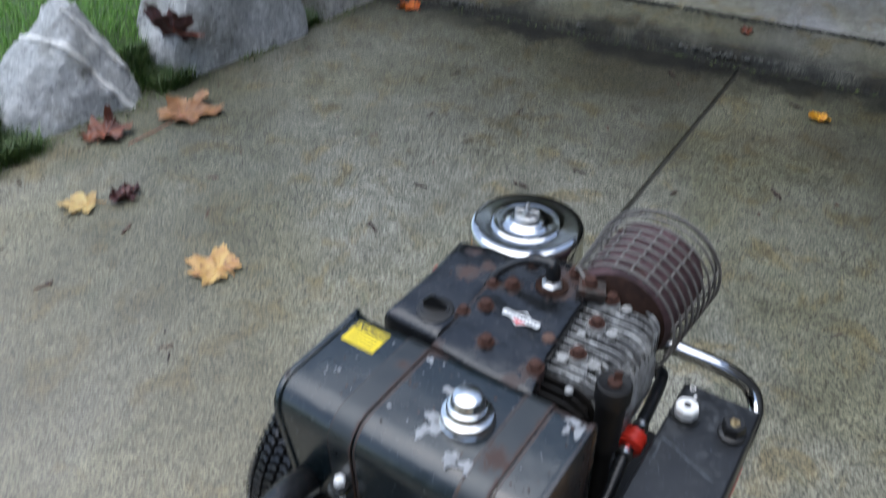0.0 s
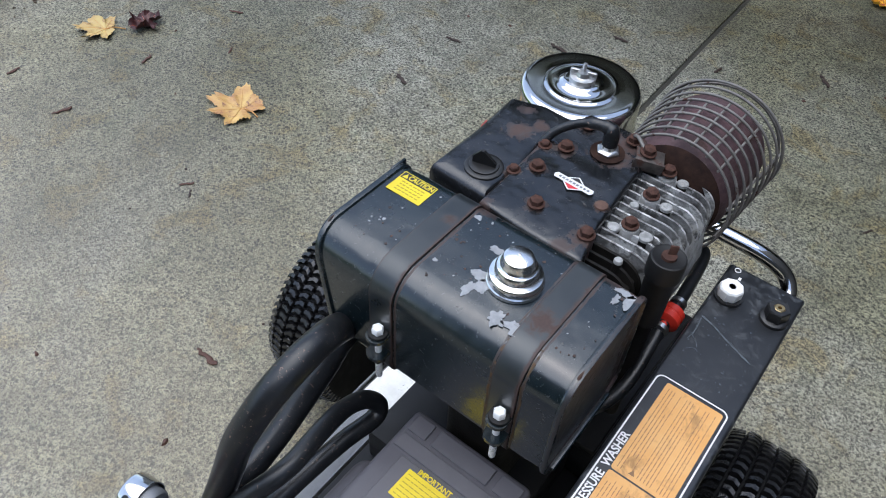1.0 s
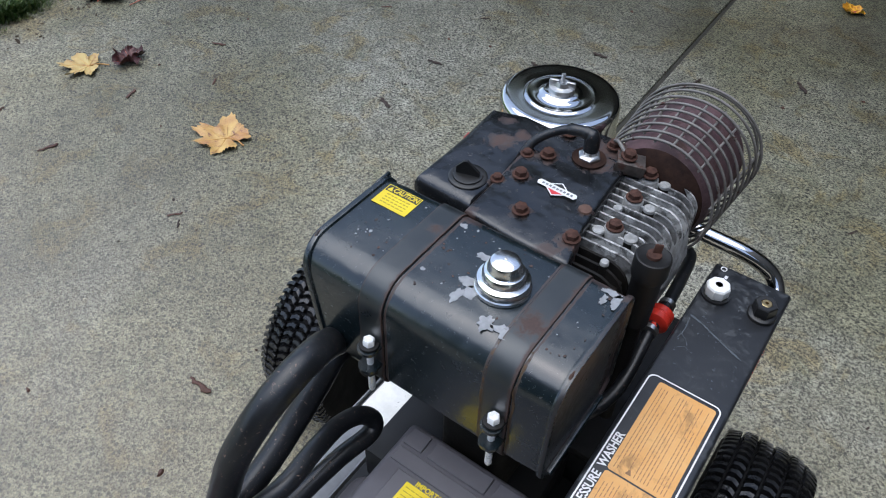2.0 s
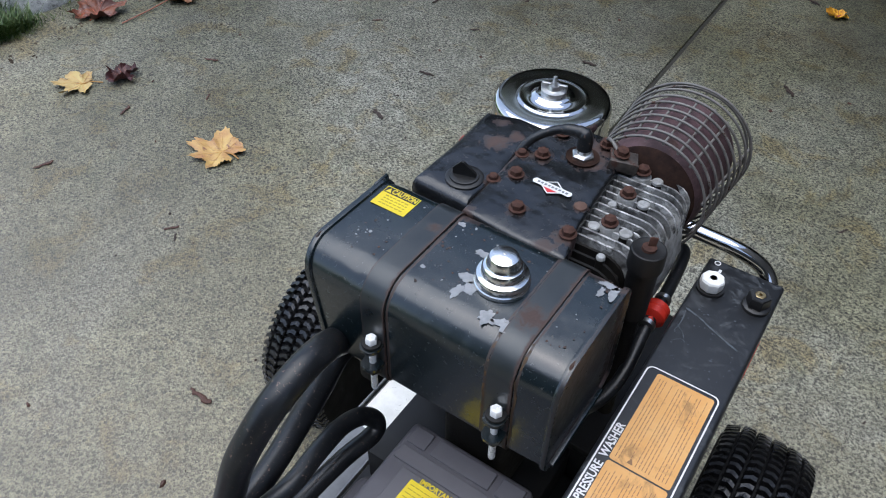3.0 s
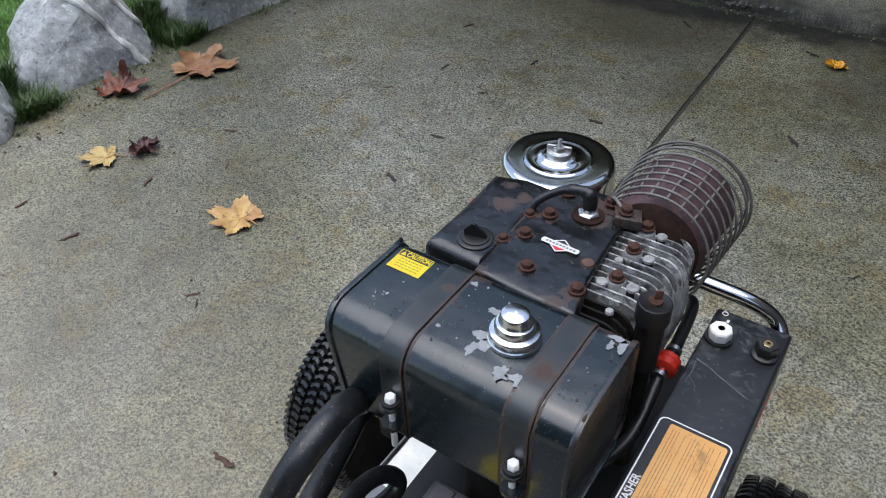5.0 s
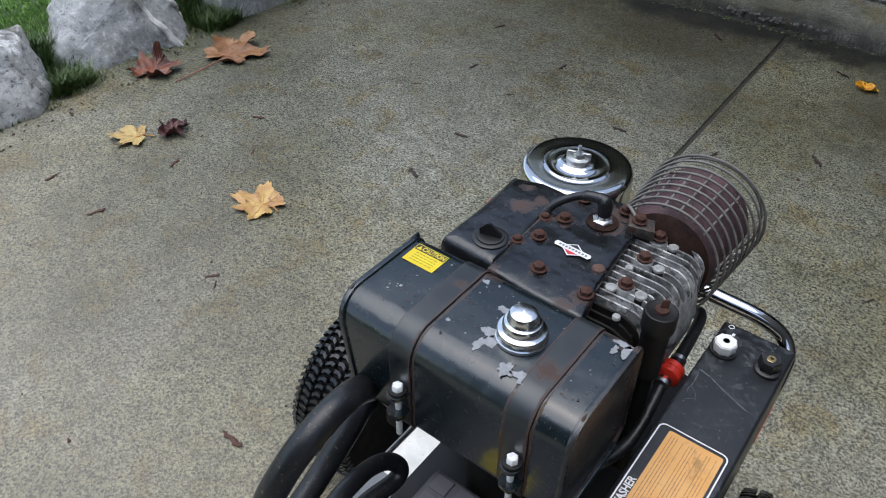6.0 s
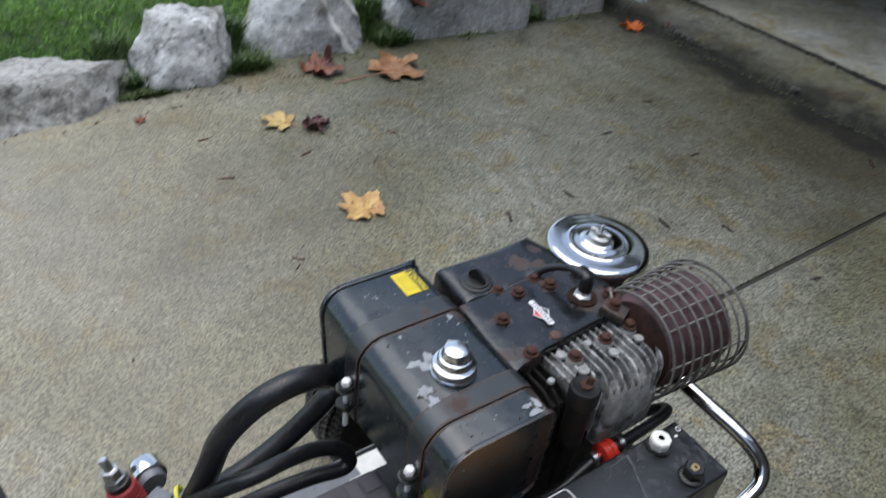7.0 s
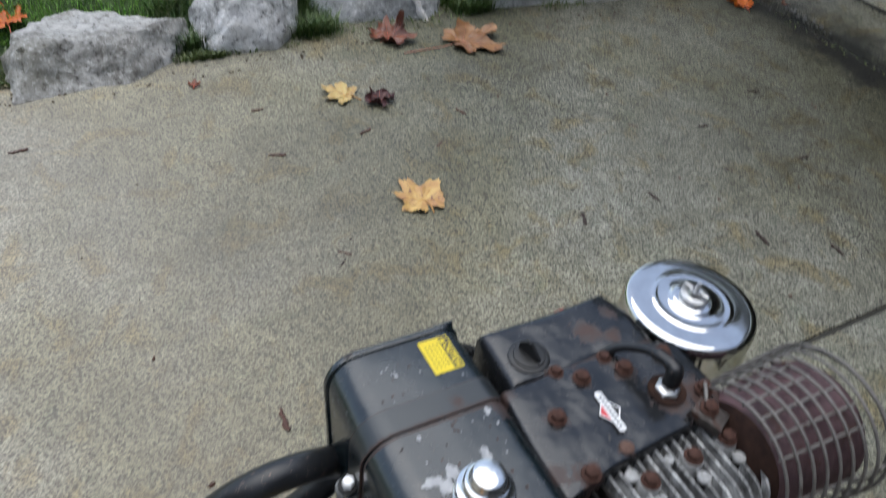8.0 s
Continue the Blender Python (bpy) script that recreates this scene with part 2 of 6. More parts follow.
M["faded_ink"] = surface("faded_brown_ink", (0.19, 0.1, 0.045), (0.26, 0.14, 0.06), 90, (0.45, 0.6), 0, 400, 0.0)
M["olive_ink"] = surface("faded_dark_ink", (0.3, 0.23, 0.01), (0.38, 0.29, 0.01), 90, (0.45, 0.6), 0, 400, 0.0)
M["white_ink"] = surface("white_ink", (0.74, 0.74, 0.73), (0.62, 0.62, 0.61), 60, (0.4, 0.55), 0, 400, 0.0)
M["red_ink"] = surface("red_ink", (0.6, 0.03, 0.04), (0.5, 0.03, 0.04), 60, (0.4, 0.55), 0, 400, 0.0)
M["bare"] = surface("bare_scraped_metal", (0.33, 0.335, 0.34), (0.23, 0.235, 0.24), 90, (0.35, 0.55), 0.5, 500, 0.15, 0.0004)
M["scratch"] = surface("pale_scratch", (0.075, 0.09, 0.105), (0.04, 0.045, 0.05), 120, (0.5, 0.65), 0, 600, 0.1, 0.0004)
M["trim"] = surface("white_trim_paint", (0.72, 0.74, 0.76), (0.62, 0.64, 0.66), 5, (0.45, 0.6), 0, 120, 0.08, 0.001, dust=((0.3, 0.3, 0.28), 14, 0.64, 0.8))
M["wall"] = surface("grey_house_paint", (0.2, 0.2, 0.19), (0.16, 0.16, 0.155), 3, (0.6, 0.8), 0, 80, 0.15, 0.002)
# only on the two unseen walls added to block light
M["dark_wall"] = surface("dark_brown_blocker", (0.03, 0.028, 0.026), (0.04, 0.037, 0.034), 3, (0.6, 0.8), 0, 80, 0.15, 0.002)
M["crumb"] = surface("pale_broken_concrete", (0.13, 0.128, 0.112), (0.06, 0.058, 0.05), 40, (0.7, 0.9), 0, 200, 0.5, 0.002)
M["stem"] = surface("red_leaf_stem", (0.4, 0.09, 0.05), (0.3, 0.08, 0.04), 60, (0.5, 0.7), 0, 300, 0.1)
M["bark_red"] = surface("red_brown_bark_chip", (0.1, 0.042, 0.026), (0.05, 0.024, 0.017), 60, (0.5, 0.8), 0, 300, 0.5, 0.001)
M["bark"] = surface("wet_bark_chip", (0.016, 0.0105, 0.008), (0.04, 0.021, 0.014), 60, (0.45, 0.75), 0, 300, 0.5, 0.001)


def leaf_material(name, a, b2, edge):
    m, t, bs, c = start(name)
    n1 = noise_of(t, c, 17, 4, 0.6)
    n2 = noise_of(t, c, 60, 5, 0.7)
    col = mix(t, ramp(t, n1, [(0.36, (0, 0, 0)), (0.62, (1, 1, 1))]), a, b2)
    col = mix(t, ramp(t, n2, [(0.56, (0, 0, 0)), (0.68, (1, 1, 1))]), col, edge)
    t.links.new(col, bs.inputs["Base Color"])
    bs.inputs["Roughness"].default_value = 0.5
    bp = node(t, "ShaderNodeBump", Strength=0.4, Distance=0.002)
    t.links.new(n2, bp.inputs["Height"])
    t.links.new(bp.outputs[0], bs.inputs["Normal"])
    return m


M["vein_gold"] = surface("yellow_leaf_vein", (0.56, 0.33, 0.1), (0.42, 0.22, 0.08), 60, (0.5, 0.7), 0, 300, 0.1)
M["vein_pink"] = surface("pink_leaf_vein", (0.4, 0.15, 0.1), (0.3, 0.12, 0.08), 60, (0.5, 0.7), 0, 300, 0.1)
M["leaf_gold"] = leaf_material("golden_leaf", (0.56, 0.38, 0.12), (0.4, 0.21, 0.075), (0.19, 0.085, 0.05))
M["leaf_yellow"] = leaf_material("pale_yellow_leaf", (0.5, 0.38, 0.13), (0.42, 0.28, 0.1), (0.28, 0.15, 0.06))
M["leaf_tan"] = leaf_material("tan_orange_leaf", (0.27, 0.135, 0.048), (0.17, 0.075, 0.028), (0.1, 0.04, 0.02))
M["leaf_red"] = leaf_material("red_brown_leaf", (0.2, 0.06, 0.022), (0.085, 0.028, 0.018), (0.22, 0.14, 0.12))
M["leaf_dark"] = leaf_material("dark_maroon_leaf", (0.07, 0.022, 0.02), (0.045, 0.016, 0.016), (0.13, 0.05, 0.04))
M["leaf_vivid"] = leaf_material("vivid_yellow_leaf", (0.75, 0.42, 0.02), (0.62, 0.3, 0.02), (0.3, 0.08, 0.02))
M["leaf_orange"] = leaf_material("orange_leaf", (0.55, 0.15, 0.015), (0.42, 0.09, 0.012), (0.2, 0.04, 0.01))


def concrete(name, pale, dark, stone=240.0, wet=0.0, edge=None, pits=0.2, sealed=0.0):
    """Exposed-aggregate concrete: sandy grains, dark pits and pale chips, moss and damp stains, darker towards the
    garage.
    """
    m, t, bs, c = start(name)

    def cells(scale):
        v = node(t, "ShaderNodeTexVoronoi", Scale=scale, Randomness=1.0)
        v.voronoi_dimensions = "2D"
        t.links.new(c, v.inputs["Vector"])
        q = t.nodes.new("ShaderNodeSeparateColor")
        t.links.new(v.outputs["Color"], q.inputs[0])
        return v, q

    def times(a, b):
        x = t.nodes.new("ShaderNodeMath")
        x.operation = "MULTIPLY"
        t.links.new(a, x.inputs[0])
        t.links.new(b, x.inputs[1])
        return x.outputs[0]

    def tone(k):
        return tuple(min(1.0, v * k) for v in pale)

    def shade(k):
        return tuple(v * k for v in dark)

    vo, sep = cells(stone)
    _, sep2 = cells(stone * 2.1)
    vp, sep3 = cells(stone * 0.5)
    big = noise_of(t, c, 0.9, 6, 0.6, 0.4)
    mid = noise_of(t, c, 6.0, 6, 0.7)
    patch = noise_of(t, c, 26.0, 4, 0.6)
    fine = noise_of(t, c, 520.0, 3, 0.7)
    stones = ramp(t, sep.outputs[0], [(0.0, shade(0.15)), (0.2, shade(0.85)), (0.38, tone(0.88)), (0.78, tone(1.12)), (1.0, tone(2.0))])
    small = ramp(t, sep2.outputs[1], [(0.0, shade(0.15)), (0.28, shade(0.9)), (0.55, tone(1.02)), (1.0, tone(1.75))])
    col = mix(t, 0.42, stones, small)

    gx = t.nodes.new("ShaderNodeSeparateXYZ")
    t.links.new(c, gx.inputs[0])

    def over(axis, low, high, a, b):
        r = node(t, "ShaderNodeMapRange", **{"From Min": low, "From Max": high, "To Min": a, "To Max": b})
        t.links.new(gx.outputs[axis], r.inputs["Value"])
        return r.outputs[0]

    def tinted(fac, tint):
        return mix(t, fac, col, mix(t, 1.0, col, tint, "MULTIPLY"))

    # pits and single dark stones, more of them in some stretches than in others
    spot = ramp(t, vp.outputs["Distance"], [(0.34, (1, 1, 1)), (0.43, (0, 0, 0))])
    few = ramp(t, sep3.outputs[0], [(pits, (1, 1, 1)), (pits + 0.04, (0, 0, 0))])
    thin = over(0, -1.4, 0.5, 1.0, 0.55) if wet else over(1, 0, 1, 0.6, 0.6)
    col = mix(t, times(times(times(spot, few), thin), ramp(t, big, [(0.42, (0.3, 0.3, 0.3)), (0.58, (0.95, 0.95, 0.95))])), col, shade(0.1))
    chip = ramp(t, vp.outputs["Distance"], [(0.12, (1, 1, 1)), (0.24, (0, 0, 0))])
    rare = ramp(t, sep3.outputs[1], [(0.955, (0, 0, 0)), (0.97, (0.8, 0.8, 0.8))])
    col = mix(t, times(chip, rare), col, tone(2.2))
    worm = noise_of(t, c, stone * 0.8, 3.0, 0.55, 0.6)
    col = tinted(ramp(t, worm, [(0.39, (1, 1, 1)), (0.45, (0, 0, 0))]), (0.3, 0.3, 0.3))
    col = mix(t, ramp(t, worm, [(0.55, (0, 0, 0)), (0.61, (0.7, 0.7, 0.7))]), col, tone(1.6))
    col = tinted(ramp(t, fine, [(0.3, (0, 0, 0)), (0.75, (0.5, 0.5, 0.5))]), (0.35, 0.35, 0.35))
    col = tinted(ramp(t, patch, [(0.42, (0, 0, 0)), (0.72, (0.7, 0.7, 0.7))]), (0.55, 0.55, 0.53))
    col = tinted(ramp(t, mid, [(0.46, (0, 0, 0)), (0.68, (0.7, 0.7, 0.7))]), (0.58, 0.57, 0.5))
    col = tinted(ramp(t, big, [(0.44, (0, 0, 0)), (0.58, (0.8, 0.8, 0.8))]), (0.76, 0.74, 0.54))
    col = tinted(ramp(t, noise_of(t, c, 7.5, 4, 0.65, 0.8), [(0.53, (0, 0, 0)), (0.64, (1, 1, 1))]), (0.92, 0.8, 0.58))
    col = tinted(ramp(t, noise_of(t, c, 11.0, 4, 0.65, 0.8), [(0.57, (0, 0, 0)), (0.68, (0.6, 0.6, 0.6))]), (0.7, 0.78, 0.72))
    damp = noise_of(t, c, 0.55, 5, 0.55, 0.3)
    df = ramp(t, damp, [(0.48, (0, 0, 0)), (0.66, (0.6, 0.6, 0.6))])
    col = tinted(df, (0.42, 0.42, 0.39))
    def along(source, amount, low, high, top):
        """A mask that grows along y, with a ragged border."""
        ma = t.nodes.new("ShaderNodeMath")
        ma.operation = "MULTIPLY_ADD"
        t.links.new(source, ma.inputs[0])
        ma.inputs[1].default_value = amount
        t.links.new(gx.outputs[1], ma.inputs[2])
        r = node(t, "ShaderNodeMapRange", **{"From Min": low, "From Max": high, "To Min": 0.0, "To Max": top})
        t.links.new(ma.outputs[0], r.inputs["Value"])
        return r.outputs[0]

    if wet:
        # sandier towards the front of the drive
        col = tinted(over(1, 1.4, 0.2, 0.0, 0.75), (1.2, 1.12, 0.98))
        col = mix(t, over(1, 1.3, 0.2, 0.0, 0.38), col, (0.37, 0.335, 0.28))
        # a dry pale patch beside the control joint
        dry = t.nodes.new("ShaderNodeVectorMath")
        dry.operation = "DISTANCE"
        dry.inputs[1].default_value = (-0.36, 2.6, 0)
        t.links.new(c, dry.inputs[0])
        soft = t.nodes.new("ShaderNodeMath")
        soft.operation = "MULTIPLY_ADD"
        t.links.new(mid, soft.inputs[0])
        soft.inputs[1].default_value = 0.35
        t.links.new(dry.outputs["Value"], soft.inputs[2])
        col = tinted(times(ramp(t, soft.outputs[0], [(0.25, (0.8, 0.8, 0.8)), (0.62, (0, 0, 0))]), over(0, -0.565, -0.545, 0.0, 1.0)), (1.7, 1.66, 1.55))
        # brown puddle marks near the garage
        for px, py, r, k in ((-0.15, 2.48, 0.12, 0.6), (-0.36, 2.38, 0.1, 0.5), (-0.9, 2.75, 0.3, 0.5), (-0.62, 2.2, 0.12, 0.4)):
            d = t.nodes.new("ShaderNodeVectorMath")
            d.operation = "DISTANCE"
            d.inputs[1].default_value = (px, py, 0)
            t.links.new(c, d.inputs[0])
            e = t.nodes.new("ShaderNodeMath")
            e.operation = "MULTIPLY_ADD"
            t.links.new(mid, e.inputs[0])
            e.inputs[1].default_value = 0.7
            t.links.new(d.outputs["Value"], e.inputs[2])
            col = tinted(ramp(t, e.outputs[0], [(r + 0.25, (k, k, k)), (r + 0.42, (0, 0, 0))]), (0.42, 0.36, 0.28))
        # darker towards the garage: damp, with the house's shade put into the colour
        col = tinted(along(damp, 2.2, 1.45, 3.7, wet), (0.2, 0.205, 0.145))
    # much darker in a ragged band along the foot of the lip
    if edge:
        col = tinted(along(mid, edge[2], edge[0], edge[1], 0.95), (0.07, 0.072, 0.06))
    t.links.new(col, bs.inputs["Base Color"])
    rg = ramp(t, damp, [(0.4, (0.8 - sealed,) * 3), (0.7, (0.5 - sealed,) * 3)])
    t.links.new(rg, bs.inputs["Roughness"])
    h = mix(t, 0.5, vo.outputs["Distance"], fine)
    bp = node(t, "ShaderNodeBump", Strength=1.0, Distance=0.003)
    t.links.new(h, bp.inputs["Height"])
    t.links.new(bp.outputs[0], bs.inputs["Normal"])
    return m


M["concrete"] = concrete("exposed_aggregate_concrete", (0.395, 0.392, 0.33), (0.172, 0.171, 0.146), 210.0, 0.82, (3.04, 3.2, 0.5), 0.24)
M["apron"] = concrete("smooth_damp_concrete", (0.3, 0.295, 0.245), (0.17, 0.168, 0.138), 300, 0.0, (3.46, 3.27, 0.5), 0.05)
M["slab"] = concrete("smooth_grey_concrete", (0.62, 0.6, 0.57), (0.5, 0.485, 0.465), 400, 0.0, None, 0.02)
M["grime"] = surface("damp_black_grime", (0.012, 0.012, 0.009), (0.035, 0.033, 0.025), 30, (0.5, 0.8), 0, 200, 0.5, 0.003)


def rock_material(name, a, b2, c3, lichen):
    m, t, bs, c = start(name)
    n1 = noise_of(t, c, 7, 9, 0.72, 0.5)
    n2 = noise_of(t, c, 45, 7, 0.75)
    vo = node(t, "ShaderNodeTexVoronoi", Scale=26.0)
    vo.feature = "DISTANCE_TO_EDGE"
    t.links.new(c, vo.inputs["Vector"])
    col = ramp(t, n1, [(0.34, c3), (0.46, b2), (0.6, a)])
    col = mix(t, ramp(t, n2, [(0.36, (1, 1, 1)), (0.46, (0, 0, 0))]), col, tuple(v * 0.6 for v in c3))
    olive = noise_of(t, c, 4.0, 5, 0.6)
    col = mix(t, ramp(t, olive, [(0.5, (0, 0, 0)), (0.68, (0.55, 0.55, 0.55))]), col, (0.12, 0.11, 0.06))
    col = mix(t, ramp(t, vo.outputs["Distance"], [(0.0, (0.3, 0.3, 0.3)), (0.06, (0, 0, 0))]), col, c3)
    col = mix(t, ramp(t, n2, [(0.54, (0, 0, 0)), (0.64, (1, 1, 1))]), col, lichen)
    t.links.new(col, bs.inputs["Base Color"])
    bs.inputs["Roughness"].default_value = 0.8
    bp = node(t, "ShaderNodeBump", Strength=1.0, Distance=0.02)
    t.links.new(mix(t, 0.6, n1, n2), bp.inputs["Height"])
    t.links.new(bp.outputs[0], bs.inputs["Normal"])
    return m


M["rock_grey"] = rock_material("blue_grey_stone", (0.5, 0.507, 0.502), (0.39, 0.396, 0.388), (0.3, 0.305, 0.3), (0.66, 0.665, 0.65))
M["rock_white"] = rock_material("pale_granite", (0.7, 0.695, 0.68), (0.55, 0.545, 0.53), (0.2, 0.2, 0.19), (0.82, 0.82, 0.8))
M["rock_low"] = rock_material("lichened_granite", (0.54, 0.53, 0.5), (0.37, 0.36, 0.33), (0.17, 0.16, 0.14), (0.6, 0.59, 0.55))
M["vein"] = rock_material("white_quartz_vein", (0.9, 0.88, 0.84), (0.86, 0.84, 0.8), (0.75, 0.72, 0.67), (0.9, 0.88, 0.85))
M["soil"] = surface("dark_mossy_soil", (0.018, 0.022, 0.01), (0.035, 0.035, 0.018), 18, (0.8, 0.95), 0, 160, 0.8, 0.006)
M["soil_crumb"] = surface("brown_soil_crumbs", (0.05, 0.035, 0.024), (0.1, 0.075, 0.05), 40, (0.8, 0.95), 0, 160, 0.8, 0.003)
M["turf"] = surface("turf", (0.028, 0.055, 0.012), (0.06, 0.11, 0.022), 10, (0.7, 0.9), 0, 120, 0.8, 0.01)


def blade_material(name, a, b2, c3):
    m, t, bs, c = start(name)
    g = t.nodes.new("ShaderNodeNewGeometry")
    col = ramp(t, g.outputs["Random Per Island"], [(0.0, a), (0.55, b2), (1.0, c3)])
    n = noise_of(t, c, 3.0, 4)
    col = mix(t, ramp(t, n, [(0.4, (0, 0, 0)), (0.7, (0.6, 0.6, 0.6))]), col, a)
    t.links.new(col, bs.inputs["Base Color"])
    bs.inputs["Roughness"].default_value = 0.45
    return m


M["grass"] = blade_material("grass_blades", (0.08, 0.2, 0.02), (0.16, 0.37, 0.04), (0.26, 0.41, 0.075))
M["weeds"] = blade_material("dark_green_weeds", (0.03, 0.07, 0.014), (0.07, 0.13, 0.028), (0.14, 0.16, 0.06))
M["moss"] = blade_material("moss_and_weeds", (0.035, 0.06, 0.012), (0.09, 0.135, 0.025), (0.18, 0.19, 0.07))


# ---- mesh helpers ----
class Shape:
    """Vertices and faces that become one mesh; every face carries a material number."""

    def __init__(self):
        self.v, self.f, self.k = [], [], []

    def add(self, verts, faces, k=0):
        n = len(self.v)
        self.v.extend(tuple(p) for p in verts)
        self.f.extend(tuple(i + n for i in q) for q in faces)
        self.k.extend([k] * len(faces))
        return self

    def box(self, x0, x1, y0, y1, z0, z1, bevel=0.003, seg=2, k=0, turn=None):
        bm = bmesh.new()
        bmesh.ops.create_cube(bm, size=1)
        for p in bm.verts:
            p.co = Vector(((x0 + x1) / 2 + p.co.x * (x1 - x0), (y0 + y1) / 2 + p.co.y * (y1 - y0), (z0 + z1) / 2 + p.co.z * (z1 - z0)))
        if bevel:
            bmesh.ops.bevel(bm, geom=list(bm.edges), offset=bevel, segments=seg, affect="EDGES", profile=0.5)
        if turn is not None:
            bmesh.ops.transform(bm, matrix=turn, verts=bm.verts)
        self.add([p.co[:] for p in bm.verts], [[q.index for q in f.verts] for f in self.order(bm)], k)
        bm.free()
        return self

    @staticmethod
    def order(bm):
        bm.verts.index_update()
        return bm.faces

    def lathe(self, profile, centre, axis=(0, 0, 1), n=40, k=0, scale=(1, 1), sweep=None):
        """Turns (radius, height) rows round an axis through centre."""
        q = Vector((0, 0, 1)).rotation_difference(Vector(axis).normalized())
        verts, faces = [], []
        for r, h in profile:
            for i in range(n):
                w = 2 * math.pi * i / n
                p = q @ Vector((r * math.cos(w) * scale[0], r * math.sin(w) * scale[1], h))
                verts.append(p + Vector(centre))
        for j in range(len(profile) - 1):
            for i in range(n):
                a, b = j * n + i, j * n + (i + 1) % n
                faces.append((a, b, b + n, a + n))
        if profile[0][0] > 1e-6:
            faces.append(tuple(range(n - 1, -1, -1)))
        if profile[-1][0] > 1e-6:
            m = (len(profile) - 1) * n
            faces.append(tuple(range(m, m + n)))
        return self.add(verts, faces, k)

    def tube(self, points, radius, n=12, k=0, closed=False, ends=True):
        pts = [Vector(p) for p in points]
        m = len(pts)
        verts, faces = [], []
        up = None
        for i, p in enumerate(pts):
            a = pts[(i - 1) % m] if closed or i else pts[i]
            b = pts[(i + 1) % m] if closed or i < m - 1 else pts[i]
            d = (b - a).normalized()
            if up is None:
                up = d.orthogonal().normalized()
            up = (up - d * up.dot(d)).normalized()
            side = d.cross(up)
            r = radius[i] if isinstance(radius, (list, tuple)) else radius
            for j in range(n):
                w = 2 * math.pi * j / n
                verts.append(p + up * (r * math.cos(w)) + side * (r * math.sin(w)))
        for i in range(m if closed else m - 1):
            for j in range(n):
                a, b = i * n + j, i * n + (j + 1) % n
                c2, d2 = ((i + 1) % m) * n + j, ((i + 1) % m) * n + (j + 1) % n
                faces.append((a, b, d2, c2))
        if not closed and ends:
            faces.append(tuple(range(n - 1, -1, -1)))
            faces.append(tuple(range((m - 1) * n, m * n)))
        return self.add(verts, faces, k)

    def flat(self, outline, z, thick=0.0004, k=0):
        """A thin plate from an outline in x and y."""
        n = len(outline)
        verts = [(x, y, z) for x, y in outline] + [(x, y, z + thick) for x, y in outline]
        area = sum(outline[i][0] * outline[(i + 1) % n][1] - outline[(i + 1) % n][0] * outline[i][1] for i in range(n))
        top = tuple(range(n, 2 * n)) if area > 0 else tuple(range(2 * n - 1, n - 1, -1))
        faces = [top] + [((i, (i + 1) % n, (i + 1) % n + n, i + n) if area > 0 else ((i + 1) % n, i, i + n, (i + 1) % n + n)) for i in range(n)]
        return self.add(verts, faces, k)

    def rect(self, x0, x1, y0, y1, z, thick=0.0004, k=0):
        return self.flat([(x0, y0), (x1, y0), (x1, y1), (x0, y1)], z, thick, k)

    def text(self, body, size, place, k=0, thick=0.0002, stretch=1.0, bold=0.0):
        """Letters in the built-in font, laid flat, moved by the matrix place."""
        cu = bpy.data.curves.new("letters", "FONT")
        cu.body, cu.size, cu.extrude, cu.offset = body, size, thick, bold * size
        cu.align_x, cu.align_y = "CENTER", "CENTER"
        cu.resolution_u = 3
        ob = bpy.data.objects.new("letters", cu)
        scene.collection.objects.link(ob)
        bpy.context.view_layer.update()
        me = bpy.data.meshes.new_from_object(ob.evaluated_get(bpy.context.evaluated_depsgraph_get()))
        m = place @ Matrix.Diagonal((stretch, 1, 1, 1))
        self.add([m @ p.co for p in me.vertices], [tuple(q.vertices) for q in me.polygons], k)
        bpy.data.objects.remove(ob)
        bpy.data.curves.remove(cu)
        bpy.data.meshes.remove(me)
        return self

    def mesh(self, name, mats, smooth=40):
        me = bpy.data.meshes.new(name)
        me.from_pydata(self.v, [], self.f)
        for m in mats:
            me.materials.append(m)
        if len(mats) > 1:
            me.polygons.foreach_set("material_index", self.k)
        if smooth:
            me.polygons.foreach_set("use_smooth", [True] * len(me.polygons))
            me.set_sharp_from_angle(angle=math.radians(smooth))
        me.update()
        return me


def part(name, shape, mats, parent=None, label="", smooth=40, category="", kind="", group=""):
    """Links a shape (or a mesh that is shared) as one object under a thing or a part."""
    mats = mats if isinstance(mats, (list, tuple)) else [mats]
    me = shape.mesh(name, mats, smooth) if isinstance(shape, Shape) else shape
    ob = new(name, me)
    ob.parent = parent
    return tagged(ob, label, category, group, kind)


def curve(points, steps=10):
    """Points along a smooth line through those given."""
    p = [Vector(q) for q in points]
    p = [p[0] * 2 - p[1]] + p + [p[-1] * 2 - p[-2]]
    out = []
    for i in range(1, len(p) - 2):
        for s in range(steps):
            u = s / steps
            a, b, c, d = p[i - 1], p[i], p[i + 1], p[i + 2]
            out.append(0.5 * (2 * b + (c - a) * u + (2 * a - 5 * b + 4 * c - d) * u * u + (3 * b - a - 3 * c + d) * u ** 3))
    return out + [p[-2]]


